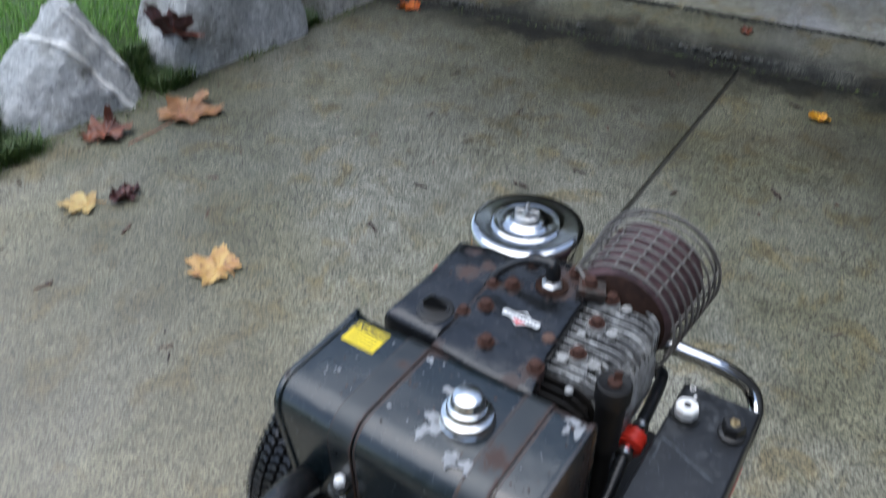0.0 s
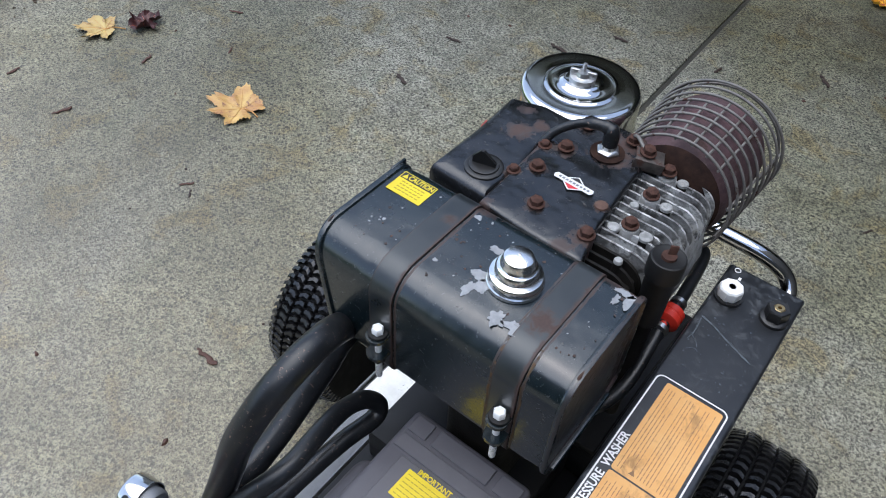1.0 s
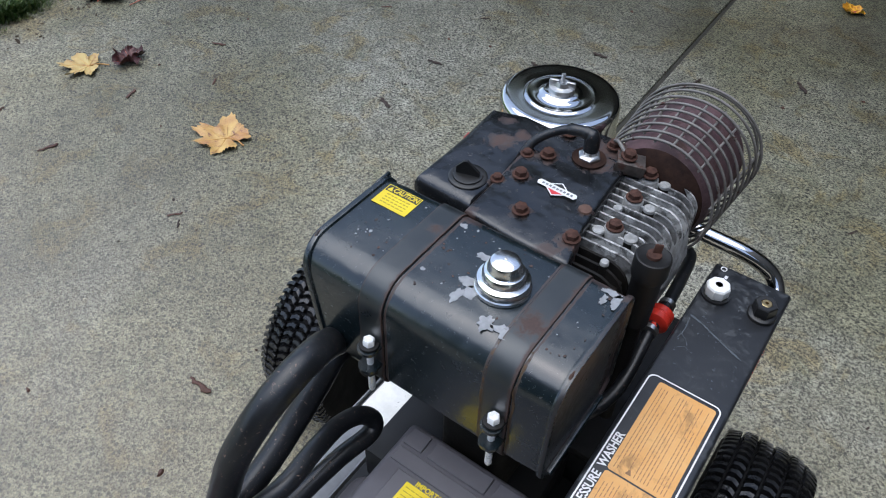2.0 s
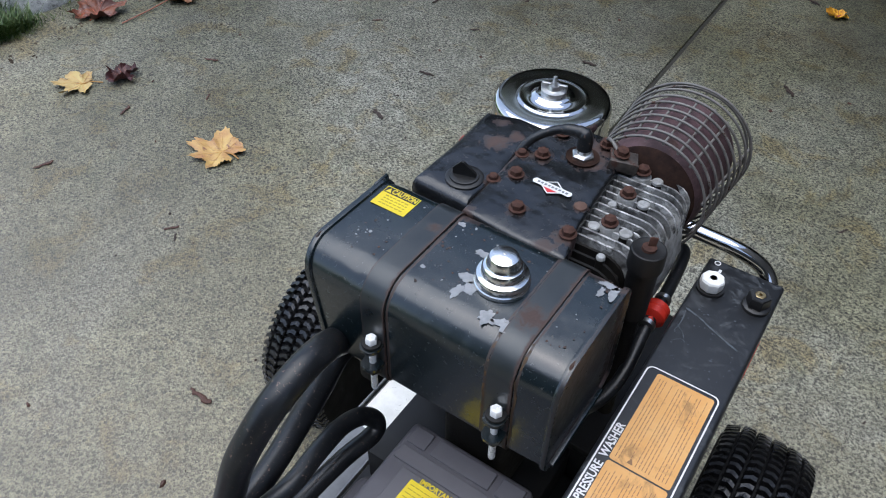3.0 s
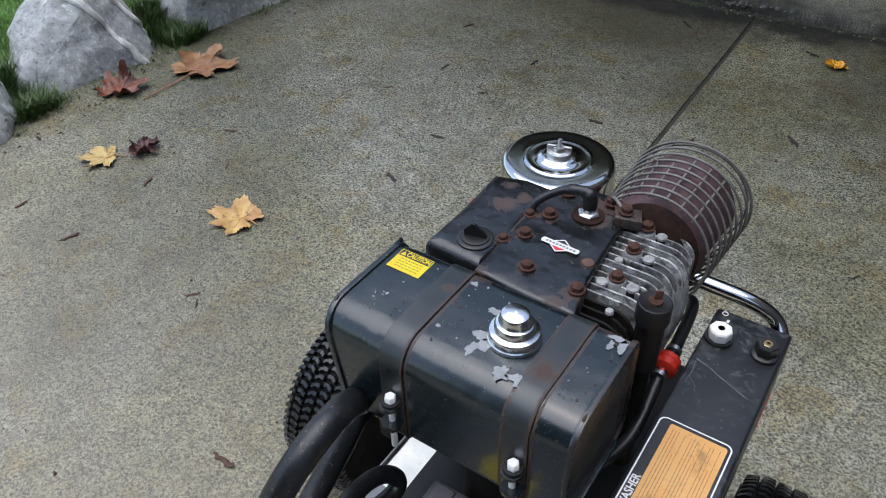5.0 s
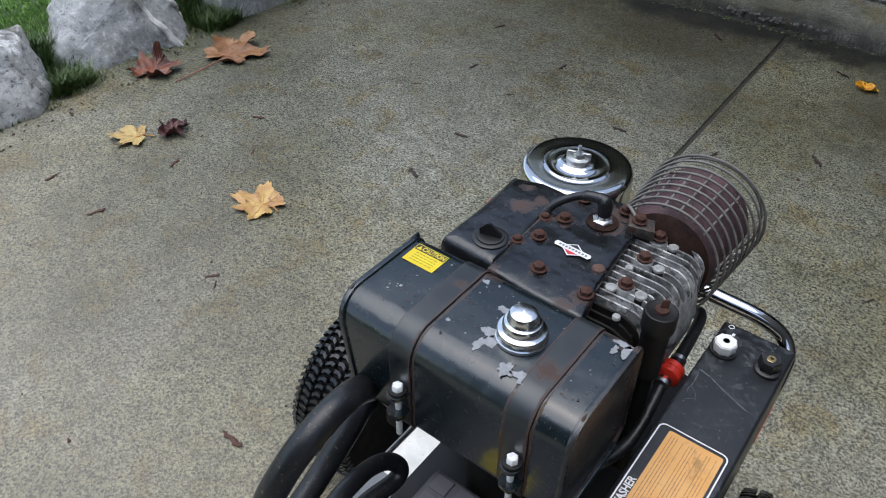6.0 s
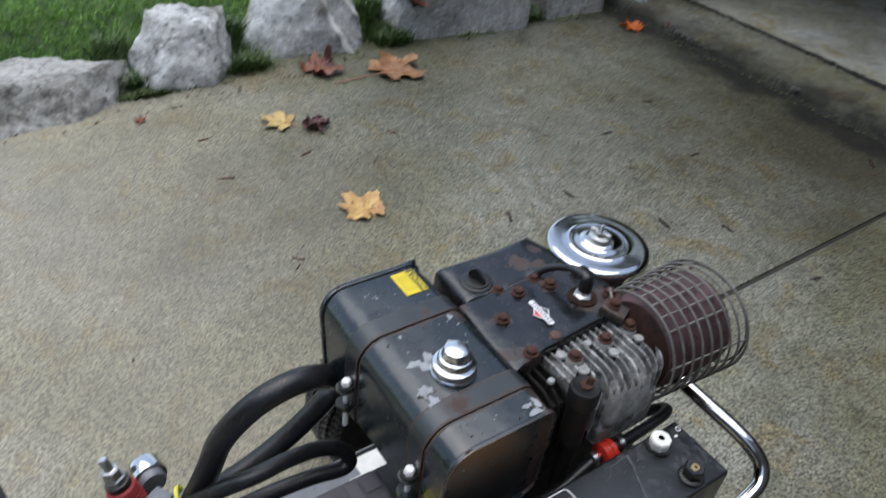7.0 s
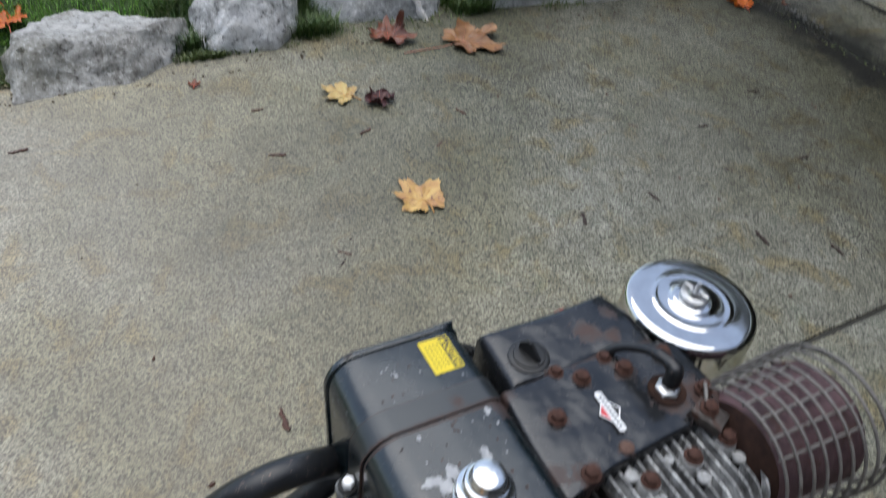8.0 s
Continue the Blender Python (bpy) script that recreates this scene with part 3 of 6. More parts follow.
def rounded(x0, x1, y0, y1, r, n=6):
    """Outline of a rectangle with rounded corners, anticlockwise; r is one radius or four (from x0 y0 on)."""
    r = r if isinstance(r, (list, tuple)) else (r,) * 4
    out = []
    for (cx, cy, a0), q in zip(((x0, y0, 180), (x1, y0, 270), (x1, y1, 0), (x0, y1, 90)), r):
        ox = cx + q if cx == x0 else cx - q
        oy = cy + q if cy == y0 else cy - q
        for i in range(n + 1):
            w = math.radians(a0 + 90 * i / n)
            out.append((ox + q * math.cos(w), oy + q * math.sin(w)))
    return out


def along_x(shape, outline, sections, k=0):
    """Lofts an outline in y and z along x; sections are (x, inset)."""
    cy = sum(p[0] for p in outline) / len(outline)
    cz = sum(p[1] for p in outline) / len(outline)
    hy = max(abs(p[0] - cy) for p in outline)
    hz = max(abs(p[1] - cz) for p in outline)
    n = len(outline)
    verts, faces = [], []
    for x, d in sections:
        verts += [(x, cy + (y - cy) * (1 - d / hy), cz + (z - cz) * (1 - d / hz)) for y, z in outline]
    for j in range(len(sections) - 1):
        for i in range(n):
            a, b = j * n + i, j * n + (i + 1) % n
            faces.append((a, a + n, b + n, b))
    faces.append(tuple(range(n)))
    faces.append(tuple(range(len(sections) * n - 1, (len(sections) - 1) * n - 1, -1)))
    return shape.add(verts, faces, k)


# ---- the setting ----

def structure(name, shape, mat, label, category, smooth=40):
    return part(name, shape, mat, None, label, smooth, category, "structure")


JOINT = -0.562
structure("ground", Shape().add([(-400, -400, -0.09), (400, -400, -0.09), (400, 400, -0.09), (-400, 400, -0.09)], [(0, 1, 2, 3)]), M["turf"], "wide flat turf round the drive", "ground")
structure("pavement_left", Shape().box(-2.52, JOINT - 0.007, -5, 3.03, -0.1, 0, 0.005), M["concrete"], "exposed-aggregate concrete drive slab with damp stains and painted shade near the garage", "pavement")
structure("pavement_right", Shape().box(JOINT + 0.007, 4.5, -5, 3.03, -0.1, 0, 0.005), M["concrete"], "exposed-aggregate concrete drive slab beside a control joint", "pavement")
structure("trim_joint", Shape().box(JOINT - 0.007, JOINT + 0.007, -5, 3.03, -0.1, -0.007, 0), M["grime"], "dark dirt-filled control joint between slabs", "joint")


def apron():
    """The raised lip of the garage floor: a rough low face, a slope, then the level slab."""
    s = Shape()
    rows = ((3.034, -0.09), (3.034, 0.028), (3.046, 0.043), (3.07, 0.05), (3.2, 0.07), (3.32, 0.084), (3.335, 0.08), (3.35, 0.088))
    n = 70
    xs = [-2.6 + 7.1 * i / n for i in range(n + 1)]
    v = []
    for j, (y, z) in enumerate(rows):
        for x in xs:
            w = noise.noise(Vector((x * 5, y * 9, 1.3)))
            v.append((x, y + (0.008 * w if 0 < j < 5 else 0.004 * w), z + (0.006 * w if 1 < j < 6 else 0)))
    f = [(j * (n + 1) + i, j * (n + 1) + i + 1, (j + 1) * (n + 1) + i + 1, (j + 1) * (n + 1) + i) for j in range(len(rows) - 1) for i in range(n)]
    return s.add(v, f)


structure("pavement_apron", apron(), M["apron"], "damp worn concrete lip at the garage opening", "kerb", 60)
structure("floor_garage", Shape().box(-2.6, 4.5, 3.35, 9, -0.09, 0.09, 0.004), M["slab"], "smooth pale grey garage floor slab", "floor")
crumbs = Shape()
crumb_rnd = random.Random(17)
for i in range(420):
    x = -2.0 + 3.4 * crumb_rnd.random()
    if noise.noise(Vector((x * 2.3, 5, 0))) < 0.0:
        continue
    r = crumb_rnd.uniform(0.003, 0.009)
    y, z = 3.028 + crumb_rnd.uniform(-0.012, 0.012), 0.02 + crumb_rnd.uniform(0.0, 0.022)
    ring = [(crumb_rnd.uniform(0.6, 1.1), w) for w in (0.3, 1.3, 2.4, 3.5, 4.5, 5.6)]
    crumbs.add([(x + r * 1.5 * k * math.cos(w), y + r * k * math.sin(w), z - r * 0.5) for k, w in ring] + [(x + r * 0.9 * k * math.cos(w), y + r * 0.6 * k * math.sin(w), z + r * 0.5) for k, w in ring], [(j, (j + 1) % 6, (j + 1) % 6 + 6, j + 6) for j in range(6)] + [(6, 7, 8, 9, 10, 11)])
part("rubble", crumbs, M["crumb"], None, "pale crumbled concrete along the broken lip edge", 0, "rubble", "stuff")

structure("trim_post", Shape().box(-2.4, -2.285, 3.11, 3.42, 0.04, 2.349, 0.004).box(-2.284, -2.268, 3.13, 3.2, 0.05, 2.349, 0.003).box(-2.284, -2.274, 3.26, 3.4, 0.06, 2.349, 0.003), M["trim"], "white painted garage door jamb on the concrete lip", "door frame")
structure("wall_side", Shape().box(-3.3, -2.405, 3.13, 3.345, 0, 2.5, 0.005), M["wall"], "grey painted house wall beside the garage opening", "wall")
structure("wall_front", Shape().box(-2.345, 1.59, 3.0, 3.25, 2.35, 2.5, 0.005), M["trim"], "white painted house wall round the garage opening", "wall")
structure("wall_garage", Shape().box(-2.8, -2.61, 3.35, 9, 0, 2.5, 0.005).box(-2.61, 4.5, 9, 9.2, 0, 2.5, 0.005).box(4.51, 4.7, 3.35, 9, 0, 2.5, 0.005), M["wall"], "plain grey garage walls", "wall")
# ceiling and roof are out of view, added to shade the garage opening
structure("ceiling", Shape().box(-2.8, 4.7, 3.0, 9.2, 2.51, 2.6, 0.005), M["wall"], "plain unseen garage ceiling", "ceiling")
# unseen wall, added to block the sky and darken the right side
structure("wall_shade_right", Shape().box(1.6, 1.85, -0.6, 3.34, 0, 3.2, 0.005), M["dark_wall"], "unseen plain dark wall added to shade the right of the drive", "wall")
# another unseen addition: hides low sky from the tank's front and the chrome
structure("wall_shade_front", Shape().box(-1.6, 4.5, -3.2, -3.0, -0.05, 3.4, 0.005), M["dark_wall"], "unseen plain dark wall added across the front of the drive to block low sky", "wall")
structure("roof", Shape().box(-3.4, 6, 2.9, 9.4, 2.61, 2.68, 0.01), M["wall"], "unseen flat grey roof added over the garage for shade", "roof")


def lawn_height(x, y):
    u = min(1.0, max(0.0, (-2.46 - x) / 0.34))
    return -0.02 + 0.19 * u * u * (3 - 2 * u) + max(0.0, -2.7 - x) * 0.06 + 0.018 * noise.noise(Vector((x * 2.2, y * 2.2, 0)))


lx = [-2.3 - 0.06 * i for i in range(12)] + [-3.1 - 0.35 * i for i in range(16)]
ly = [-5 + 0.1 * i for i in range(80)]
lv = [(x, y, lawn_height(x, y)) for x in lx for y in ly]
lf = [(i * 80 + j, i * 80 + j + 1, (i + 1) * 80 + j + 1, (i + 1) * 80 + j) for i in range(len(lx) - 1) for j in range(79)]
structure("ground_lawn", Shape().add(lv, lf), M["turf"], "mossy green turf bank of the lawn", "lawn", 60)


def blades(count, place, tall, wide, seed):
    """Many bent blades, each of two faces."""
    g = random.Random(seed)
    v, f = [], []
    while len(f) < count * 2:
        spot = place(g)
        if spot is None:
            continue
        x, y = spot
        z = lawn_height(x, y) - 0.004
        w = g.uniform(0, 6.283)
        h = g.uniform(*tall)
        r = g.uniform(*wide)
        b = g.uniform(0.2, 0.9) * h
        cx, sx = math.cos(w), math.sin(w)
        n = len(v)
        v += [(x - sx * r, y + cx * r, z), (x + sx * r, y - cx * r, z), (x + cx * b * 0.3 + sx * r * 0.7, y + sx * b * 0.3 - cx * r * 0.7, z + h * 0.6), (x + cx * b * 0.3 - sx * r * 0.7, y + sx * b * 0.3 + cx * r * 0.7, z + h * 0.6), (x + cx * b, y + sx * b, z + h * 0.95)]
        f += [(n, n + 1, n + 2, n + 3), (n + 3, n + 2, n + 4)]
    return Shape().add(v, f)


def on_lawn(g):
    x = -2.55 - 3.2 * g.random() ** 1.5
    y = g.uniform(-1.2, 2.9)
    return x, y


def in_gaps(g):
    x, y = g.uniform(-2.52, -2.325), g.choice((g.uniform(-0.5, 3.0), g.gauss(0.59, 0.05), g.gauss(0.99, 0.06), g.gauss(-0.05, 0.08)))
    return (x, y) if abs(noise.noise(Vector((x * 5, y * 5, 7)))) < 0.42 else None


part("grass", blades(120000, on_lawn, (0.012, 0.034), (0.0011, 0.0024), 3), M["grass"], None, "short bright green wet lawn grass", 0, "grass", "stuff")


def in_clefts(g):
    return g.uniform(-2.62, -2.385), g.gauss(g.choice((0.565, 1.0, 1.0, 1.68, 1.68, 2.46)), 0.042)


part("weeds", blades(11000, in_clefts, (0.025, 0.105), (0.0015, 0.004), 6), M["weeds"], None, "dark green weeds standing between the edging stones", 0, "weeds", "stuff")
part("moss", blades(22000, in_gaps, (0.01, 0.045), (0.002, 0.005), 4), M["moss"], None, "dark moss and weeds between the edging stones", 0, "moss", "stuff")


def rock(name, mat, label, centre, half, cuts, seed, rough=1.0, turn=0.0, veins=()):
    """A rough edging stone: a lumpy ball with planes cut off it."""
    bm = bmesh.new()
    bmesh.ops.create_icosphere(bm, subdivisions=5, radius=1)
    g = random.Random(seed)
    planes = [(Vector(n).normalized(), d) for n, d in cuts]
    planes += [(Vector((g.uniform(-1, 1), g.uniform(-1, 1), g.uniform(-0.4, 1))).normalized(), g.uniform(0.72, 0.9)) for _ in range(7)]
    off = Vector((seed * 3.1, seed * 1.7, 0))
    q = Matrix.Rotation(turn, 3, "Z")
    s = Shape()
    verts = []
    for p in bm.verts:
        d = p.co.normalized()
        c = d * (1.22 / max(abs(d.x), abs(d.y), abs(d.z)) ** 0.55)
        c = Vector([max(-1.0, min(1.0, t)) for t in c])
        for n, lim in planes:
            k = c.dot(n) - lim
            if k > 0:
                c = c - n * k * 0.94
        c = c + d * (0.09 * noise.noise(c * 1.6 + off) + rough * (0.045 * noise.noise(c * 4.3 + off) + 0.026 * noise.noise(c * 10 + off) + 0.012 * noise.noise(c * 24 + off)))
        c = Vector((c.x * half[0], c.y * half[1], c.z * half[2]))
        verts.append(q @ c + Vector(centre))
    bm.verts.index_update()
    s.add(verts, [[t.index for t in f.verts] for f in bm.faces])
    bm.free()
    ob = part(name, s, mat, None, label, 50, "rock", "", "edging stones")
    if veins:
        tree = bvhtree.BVHTree.FromPolygons([p.co for p in ob.data.vertices], [tuple(f.vertices) for f in ob.data.polygons])
    for side, w in veins:
        path = []
        for i in range(40):
            z = -0.3 + 0.018 * i
            hit, n, _, _ = tree.ray_cast(Vector((centre[0] + 0.8, centre[1] + side - 0.4 * (z - centre[2]) + 0.012 * noise.noise(Vector((i * 0.3, side * 9, 0))), z + 0.36)), Vector((-1, 0, -0.35)).normalized())
            if hit and hit.z > -0.02:
                path.append(hit + n * 0.004)
        if len(path) > 3:
            part("quartz_vein", Shape().tube(curve(path, 3), [w * (1 + 0.5 * noise.noise(p * 25)) for p in curve(path, 3)], 8), M["vein"], ob, "white quartz vein")
    return ob


rock("rock", M["rock_low"], "low grey edging stone with pale lichened top", (-2.435, 0.26, -0.02), (0.2, 0.315, 0.175), [((1, 0, 0.7), 0.84), ((0, 0, 1), 0.8), ((0, -1, 0.3), 0.85)], 11, rough=1.5, turn=0.1)
rock("rock", M["rock_white"], "pale blocky granite edging stone", (-2.475, 0.76, 0.0), (0.165, 0.2, 0.27), [((1, 0.1, 0.2), 0.82), ((0.3, 1, 0.5), 0.86), ((0, -1, 0.1), 0.88), ((0, 0.1, 1), 0.74)], 5, rough=1.7, turn=-0.2)
rock("rock", M["rock_grey"], "large blue-grey edging stone with white veins", (-2.63, 1.345, 0.03), (0.23, 0.3, 0.3), [((1, 0, 0.15), 0.85), ((0, -0.75, 1), 0.66), ((0, 1, 0.1), 0.9), ((0.7, 0, 1), 0.8)], 23, turn=-0.18, veins=((0.03, 0.0125), (0.17, 0.009)))
rock("rock", M["rock_grey"], "large blue-grey edging stone with a mossy side", (-2.625, 2.06, 0.1), (0.26, 0.35, 0.39), [((1, -0.1, 0.2), 0.85), ((0, -1, 0.8), 0.74)], 31, turn=-0.06)
rock("rock", M["rock_low"], "mossy grey edging stone beside the door jamb", (-2.585, 2.79, 0.08), (0.22, 0.24, 0.34), [((1, 0, 0.3), 0.8)], 44)
rock("rock", M["rock_low"], "low weathered edging stone beside the lawn", (-2.41, -0.55, 0.0), (0.2, 0.26, 0.19), [((1, 0, 0.9), 0.76)], 52, turn=0.3)


# ---- fallen leaves and bark ----
def leaf_shape(size, curl, seed, ragged=0.1, stem=1.0, web=0.64):
    """A five-lobed maple leaf, cupped and crinkled, with its stem along -y."""
    g = random.Random(seed)
    lobes = ((90 + g.uniform(-6, 6), 1.0, 32), (38, g.uniform(0.82, 1.0), 32), (142, g.uniform(0.82, 1.0), 32), (-14, g.uniform(0.6, 0.8), 30), (194, g.uniform(0.6, 0.8), 30))
    n, rings = 120, 10
    outline = []
    for i in range(n):
        a = 360.0 * i / n - 90
        r = web
        for c, l, w in lobes:
            d = abs((a - c + 180) % 360 - 180)
            tooth = 0.13 * l * (1 if (int(a / 9 + 40) % 2) else 0) * (d < w)
            r = max(r, l * max(0.0, 1 - (d / (w * 1.5)) ** 1.5) + tooth * max(0, 1 - d / w))
        back = abs((a + 90 + 180) % 360 - 180)
        if back < 22:
            r *= 0.25 + 0.75 * back / 22
        outline.append((math.radians(a), r * (1 + g.uniform(-ragged, ragged) * 0.7)))
    s = Shape()
    verts, faces = [(0, 0, 0)], []
    ph = g.uniform(0, 6)
    fold = g.uniform(0, 3.14)
    for k in range(1, rings + 1):
        for w, r in outline:
            q = k / rings
            x, y = r * q * math.cos(w), r * q * math.sin(w)
            up = max(0.0, noise.noise(Vector((math.cos(w) * 1.3, math.sin(w) * 1.3, seed * 3.7)))) * 1.5
            crease = abs(noise.noise(Vector((x * 2.4, y * 2.4, seed * 1.9))))
            z = curl * (0.12 * (x * x + y * y) + 0.55 * up * q ** 3 * r + 0.45 * crease * q) + 0.05 * math.sin(11 * x + ph) * math.cos(9 * y) * q + 0.07 * abs(math.sin(2.5 * w + 0.8)) * r * q
            across = x * math.cos(fold) + y * math.sin(fold)
            if curl > 1 and across > 0.35:
                z += curl * (across - 0.35) * 0.9
                x -= math.cos(fold) * (across - 0.35) * min(1.2, curl * 0.75)
                y -= math.sin(fold) * (across - 0.35) * min(1.2, curl * 0.75)
            pull = 1 - 0.4 * min(1.0, curl * up * q * q)
            verts.append((x * pull * size, y * pull * size, z * size))
    lowest = min(p[2] for p in verts)
    verts = [(x, y, z - lowest + 0.002) for x, y, z in verts]
    for i in range(n):
        faces.append((0, 1 + i, 1 + (i + 1) % n))
    for k in range(rings - 1):
        for i in range(n):
            a, b = 1 + k * n + i, 1 + k * n + (i + 1) % n
            faces.append((a, a + n, b + n, b))
    s.add(verts, faces, 0)
    z0 = verts[0][2]
    for c, l, w in lobes:
        i = int(round((c + 90) % 360 / 360 * n)) % n
        s.tube([(0, 0, z0 + 0.0006)] + [tuple(Vector(verts[1 + k * n + i]) + Vector((0, 0, 0.0006))) for k in range(rings - 1)], [0.0009 - 0.00006 * k for k in range(rings)], 5, 1)
    stalk = Shape().tube(curve([(0, 0.02 * size, z0), (0.05 * size, -0.4 * size * stem, z0 * 0.6 + 0.004), (-0.03 * size, -0.9 * size * stem, 0.004)], 6), [0.0021] * 13, 6)
    return s, stalk


def leaf(x, y, z, size, turn, mat, label, curl=0.5, seed=1, tilt=(0, 0), stem=1.0, web=0.64):
    blade, stalk = leaf_shape(size, curl, seed, stem=stem, web=web)
    vein, tint = {"leaf_gold": ("vein_gold", "yellow"), "leaf_yellow": ("vein_gold", "yellow"), "leaf_tan": ("vein_pink", "pinkish")}.get(mat, ("stem", "red"))
    ob = part("leaf", blade, [M[mat], M[vein]], None, label, 60, "leaf", "", "fallen leaves")
    part("stalk", stalk, M[vein], ob, "thin %s stalk" % tint, 60)
    ob.matrix_world = pose(x, y, z, tilt[0], tilt[1], turn)
    return ob


leaf(-1.375, 0.925, 0.001, 0.094, 95, "leaf_gold", "golden maple leaf with browning tips on wet concrete", 0.22, 2, stem=0.7)
leaf(-1.955, 0.935, 0.001, 0.08, 135, "leaf_yellow", "pale yellow maple leaf on wet concrete", 0.3, 3, stem=0.8, web=0.42)
leaf(-1.89, 1.03, 0.001, 0.052, 120, "leaf_dark", "dark maroon curled leaf on wet concrete", 0.9, 4, stem=0.5, web=0.97)
leaf(-2.285, 1.245, 0.001, 0.11, 20, "leaf_red", "red-brown curled maple leaf against the stones", 0.9, 5, (6, -4), stem=0.4)
leaf(-2.18, 1.5, 0.001, 0.155, 5, "leaf_tan", "large tan-orange maple leaf with a red stem", 0.3, 6, stem=1.8, web=0.5)
leaf(-2.13, 2.9, 0.001, 0.075, 80, "leaf_orange", "bright orange curled leaf beside the door jamb", 0.8, 7)
leaf(-2.02, 3.05, 0.035, 0.035, 10, "leaf_red", "small red-brown leaf on the concrete lip", 1.0, 8, stem=0.4)
leaf(-0.61, 3.2, 0.072, 0.04, 40, "leaf_red", "small red-brown curled leaf on the sloping lip", 0.9, 16, stem=0.5)
leaf(-0.195, 2.68, 0.001, 0.052, 120, "leaf_vivid", "small yellow torn leaf on wet concrete", 0.9, 9, stem=0.5)
leaf(-2.165, 0.51, 0.001, 0.026, 70, "leaf_red", "small red curled leaf beside the edging stones", 0.9, 10, stem=1.0)
leaf(-3.25, 0.42, lawn_height(-3.25, 0.42) + 0.03, 0.1, 40, "leaf_tan", "tan-orange leaf lying on the grass", 0.8, 12)
leaf(-2.6, 0.03, lawn_height(-2.6, 0.03) + 0.025, 0.09, 100, "leaf_orange", "orange leaf lying on the grass", 0.8, 13)
leaf(-2.95, 1.15, lawn_height(-2.95, 1.15) + 0.03, 0.035, 10, "leaf_orange", "small orange leaf lying on the grass", 0.9, 14, stem=0.4)
leaf(-2.42, 1.73, 0.2, 0.14, 120, "leaf_dark", "dark maroon maple leaf draped on an edging stone", 0.9, 15, (10, 55))


def chip_shape(seed):
    g = random.Random(seed)
    s = Shape()
    pts = [(-0.5 + i / 8, 0.16 * noise.noise(Vector((i * 0.7, seed, 0))), 0.0) for i in range(9)]
    s.tube(pts, [0.03 + 0.11 * math.sin(math.pi * (i + 0.4) / 9) ** 0.6 * g.uniform(0.4, 1.2) for i in range(9)], 8)
    return Shape().add([(x, y, (z + 0.14) * 0.55) for x, y, z in s.v], s.f)


CHIP_MESH = [chip_shape(i).mesh("bark_chip", [M["bark"]]) for i in range(4)]
RED_MESH = [chip_shape(i + 4).mesh("bark_chip", [M["bark_red"]]) for i in range(4)]
CHIPS = ((-1.715, 0.628, 72, 0.05), (-1.965, 0.65, 96, 0.04), (-1.745, 0.915, 108, 0.045), (-1.605, 1.096, 120, 0.032), (-1.752, 1.252, 20, 0.045), (-1.144, 1.303, -24, 0.055),
         (-1.155, 1.563, 4, 0.048), (-1.487, 1.755, 40, 0.035), (-1.402, 1.991, 85, 0.045), (-1.137, 2.183, 88, 0.05), (-1.522, 2.35, 68, 0.05), (-1.18, 1.885, 30, 0.035),
         (-0.889, 1.73, -10, 0.062), (-0.77, 1.9, 0, 0.05), (-1.258, 0.646, 50, 0.035), (-1.226, 0.628, 130, 0.028), (-0.848, 0.348, -4, 0.055), (-0.472, 1.94, 80, 0.04),
         (-0.207, 2.093, -50, 0.06), (0.069, 1.532, 60, 0.03), (-1.965, -0.013, 95, 0.05), (-0.778, 2.79, -47, 0.065), (-0.295, 2.748, -27, 0.055))
for i, (x, y, w, l) in enumerate(CHIPS):
    red = x < -1.55 or i in (7, 14, 16)
    ob = part("bark_chip", (RED_MESH if red else CHIP_MESH)[i % 4], M["bark"], None, "small red-brown bark chip on wet concrete" if red else "small dark bark chip on wet concrete", 40, "bark", "", "bark chips")
    ob.matrix_world = pose(x, y, 0.0, 0, 0, w) @ Matrix.Diagonal((l, l * 0.9, l * 0.8, 1))


def litter(count, place, size, seed, z0=0.0003):
    """Crumbs of bark, soil and leaf lying on the drive."""
    g = random.Random(seed)
    s = Shape()
    for _ in range(count):
        x, y = place(g)
        r = g.uniform(*size)
        e, a = g.uniform(0.35, 0.9), g.uniform(0, 3.1)
        ring = []
        for i in range(6):
            w = 2 * math.pi * i / 6
            q = r * g.uniform(0.65, 1.15)
            u, v = q * math.cos(w), q * e * math.sin(w)
            ring.append((x + u * math.cos(a) - v * math.sin(a), y + u * math.sin(a) + v * math.cos(a)))
        h = r * g.uniform(0.25, 0.6)
        s.add([(px, py, z0) for px, py in ring] + [(x + (px - x) * 0.6, y + (py - y) * 0.6, z0 + h) for px, py in ring], [(j, (j + 1) % 6, (j + 1) % 6 + 6, j + 6) for j in range(6)] + [(6, 7, 8, 9, 10, 11)])
    return s


part("litter", litter(110, lambda g: (g.uniform(-2.2, 0.8), g.uniform(0.0, 2.95)), (0.002, 0.006), 81), M["bark"], None, "dark crumbs of bark scattered on wet concrete", 0, "litter", "stuff")
part("leaf_crumbs", litter(40, lambda g: (g.uniform(-2.2, 0.6), g.uniform(0.0, 2.9)), (0.003, 0.009), 82), M["bark_red"], None, "red-brown leaf crumbs scattered on wet concrete", 0, "litter", "stuff")
part("soil_crumbs", litter(230, lambda g: (-2.2 - 0.1 * g.random() + 0.05 * g.random() ** 3 - 0.02 * (g.random() < 0.5), g.uniform(-0.6, 2.9)), (0.002, 0.008), 83), M["soil_crumb"], None, "brown soil crumbs along the edging stones", 0, "soil", "stuff")




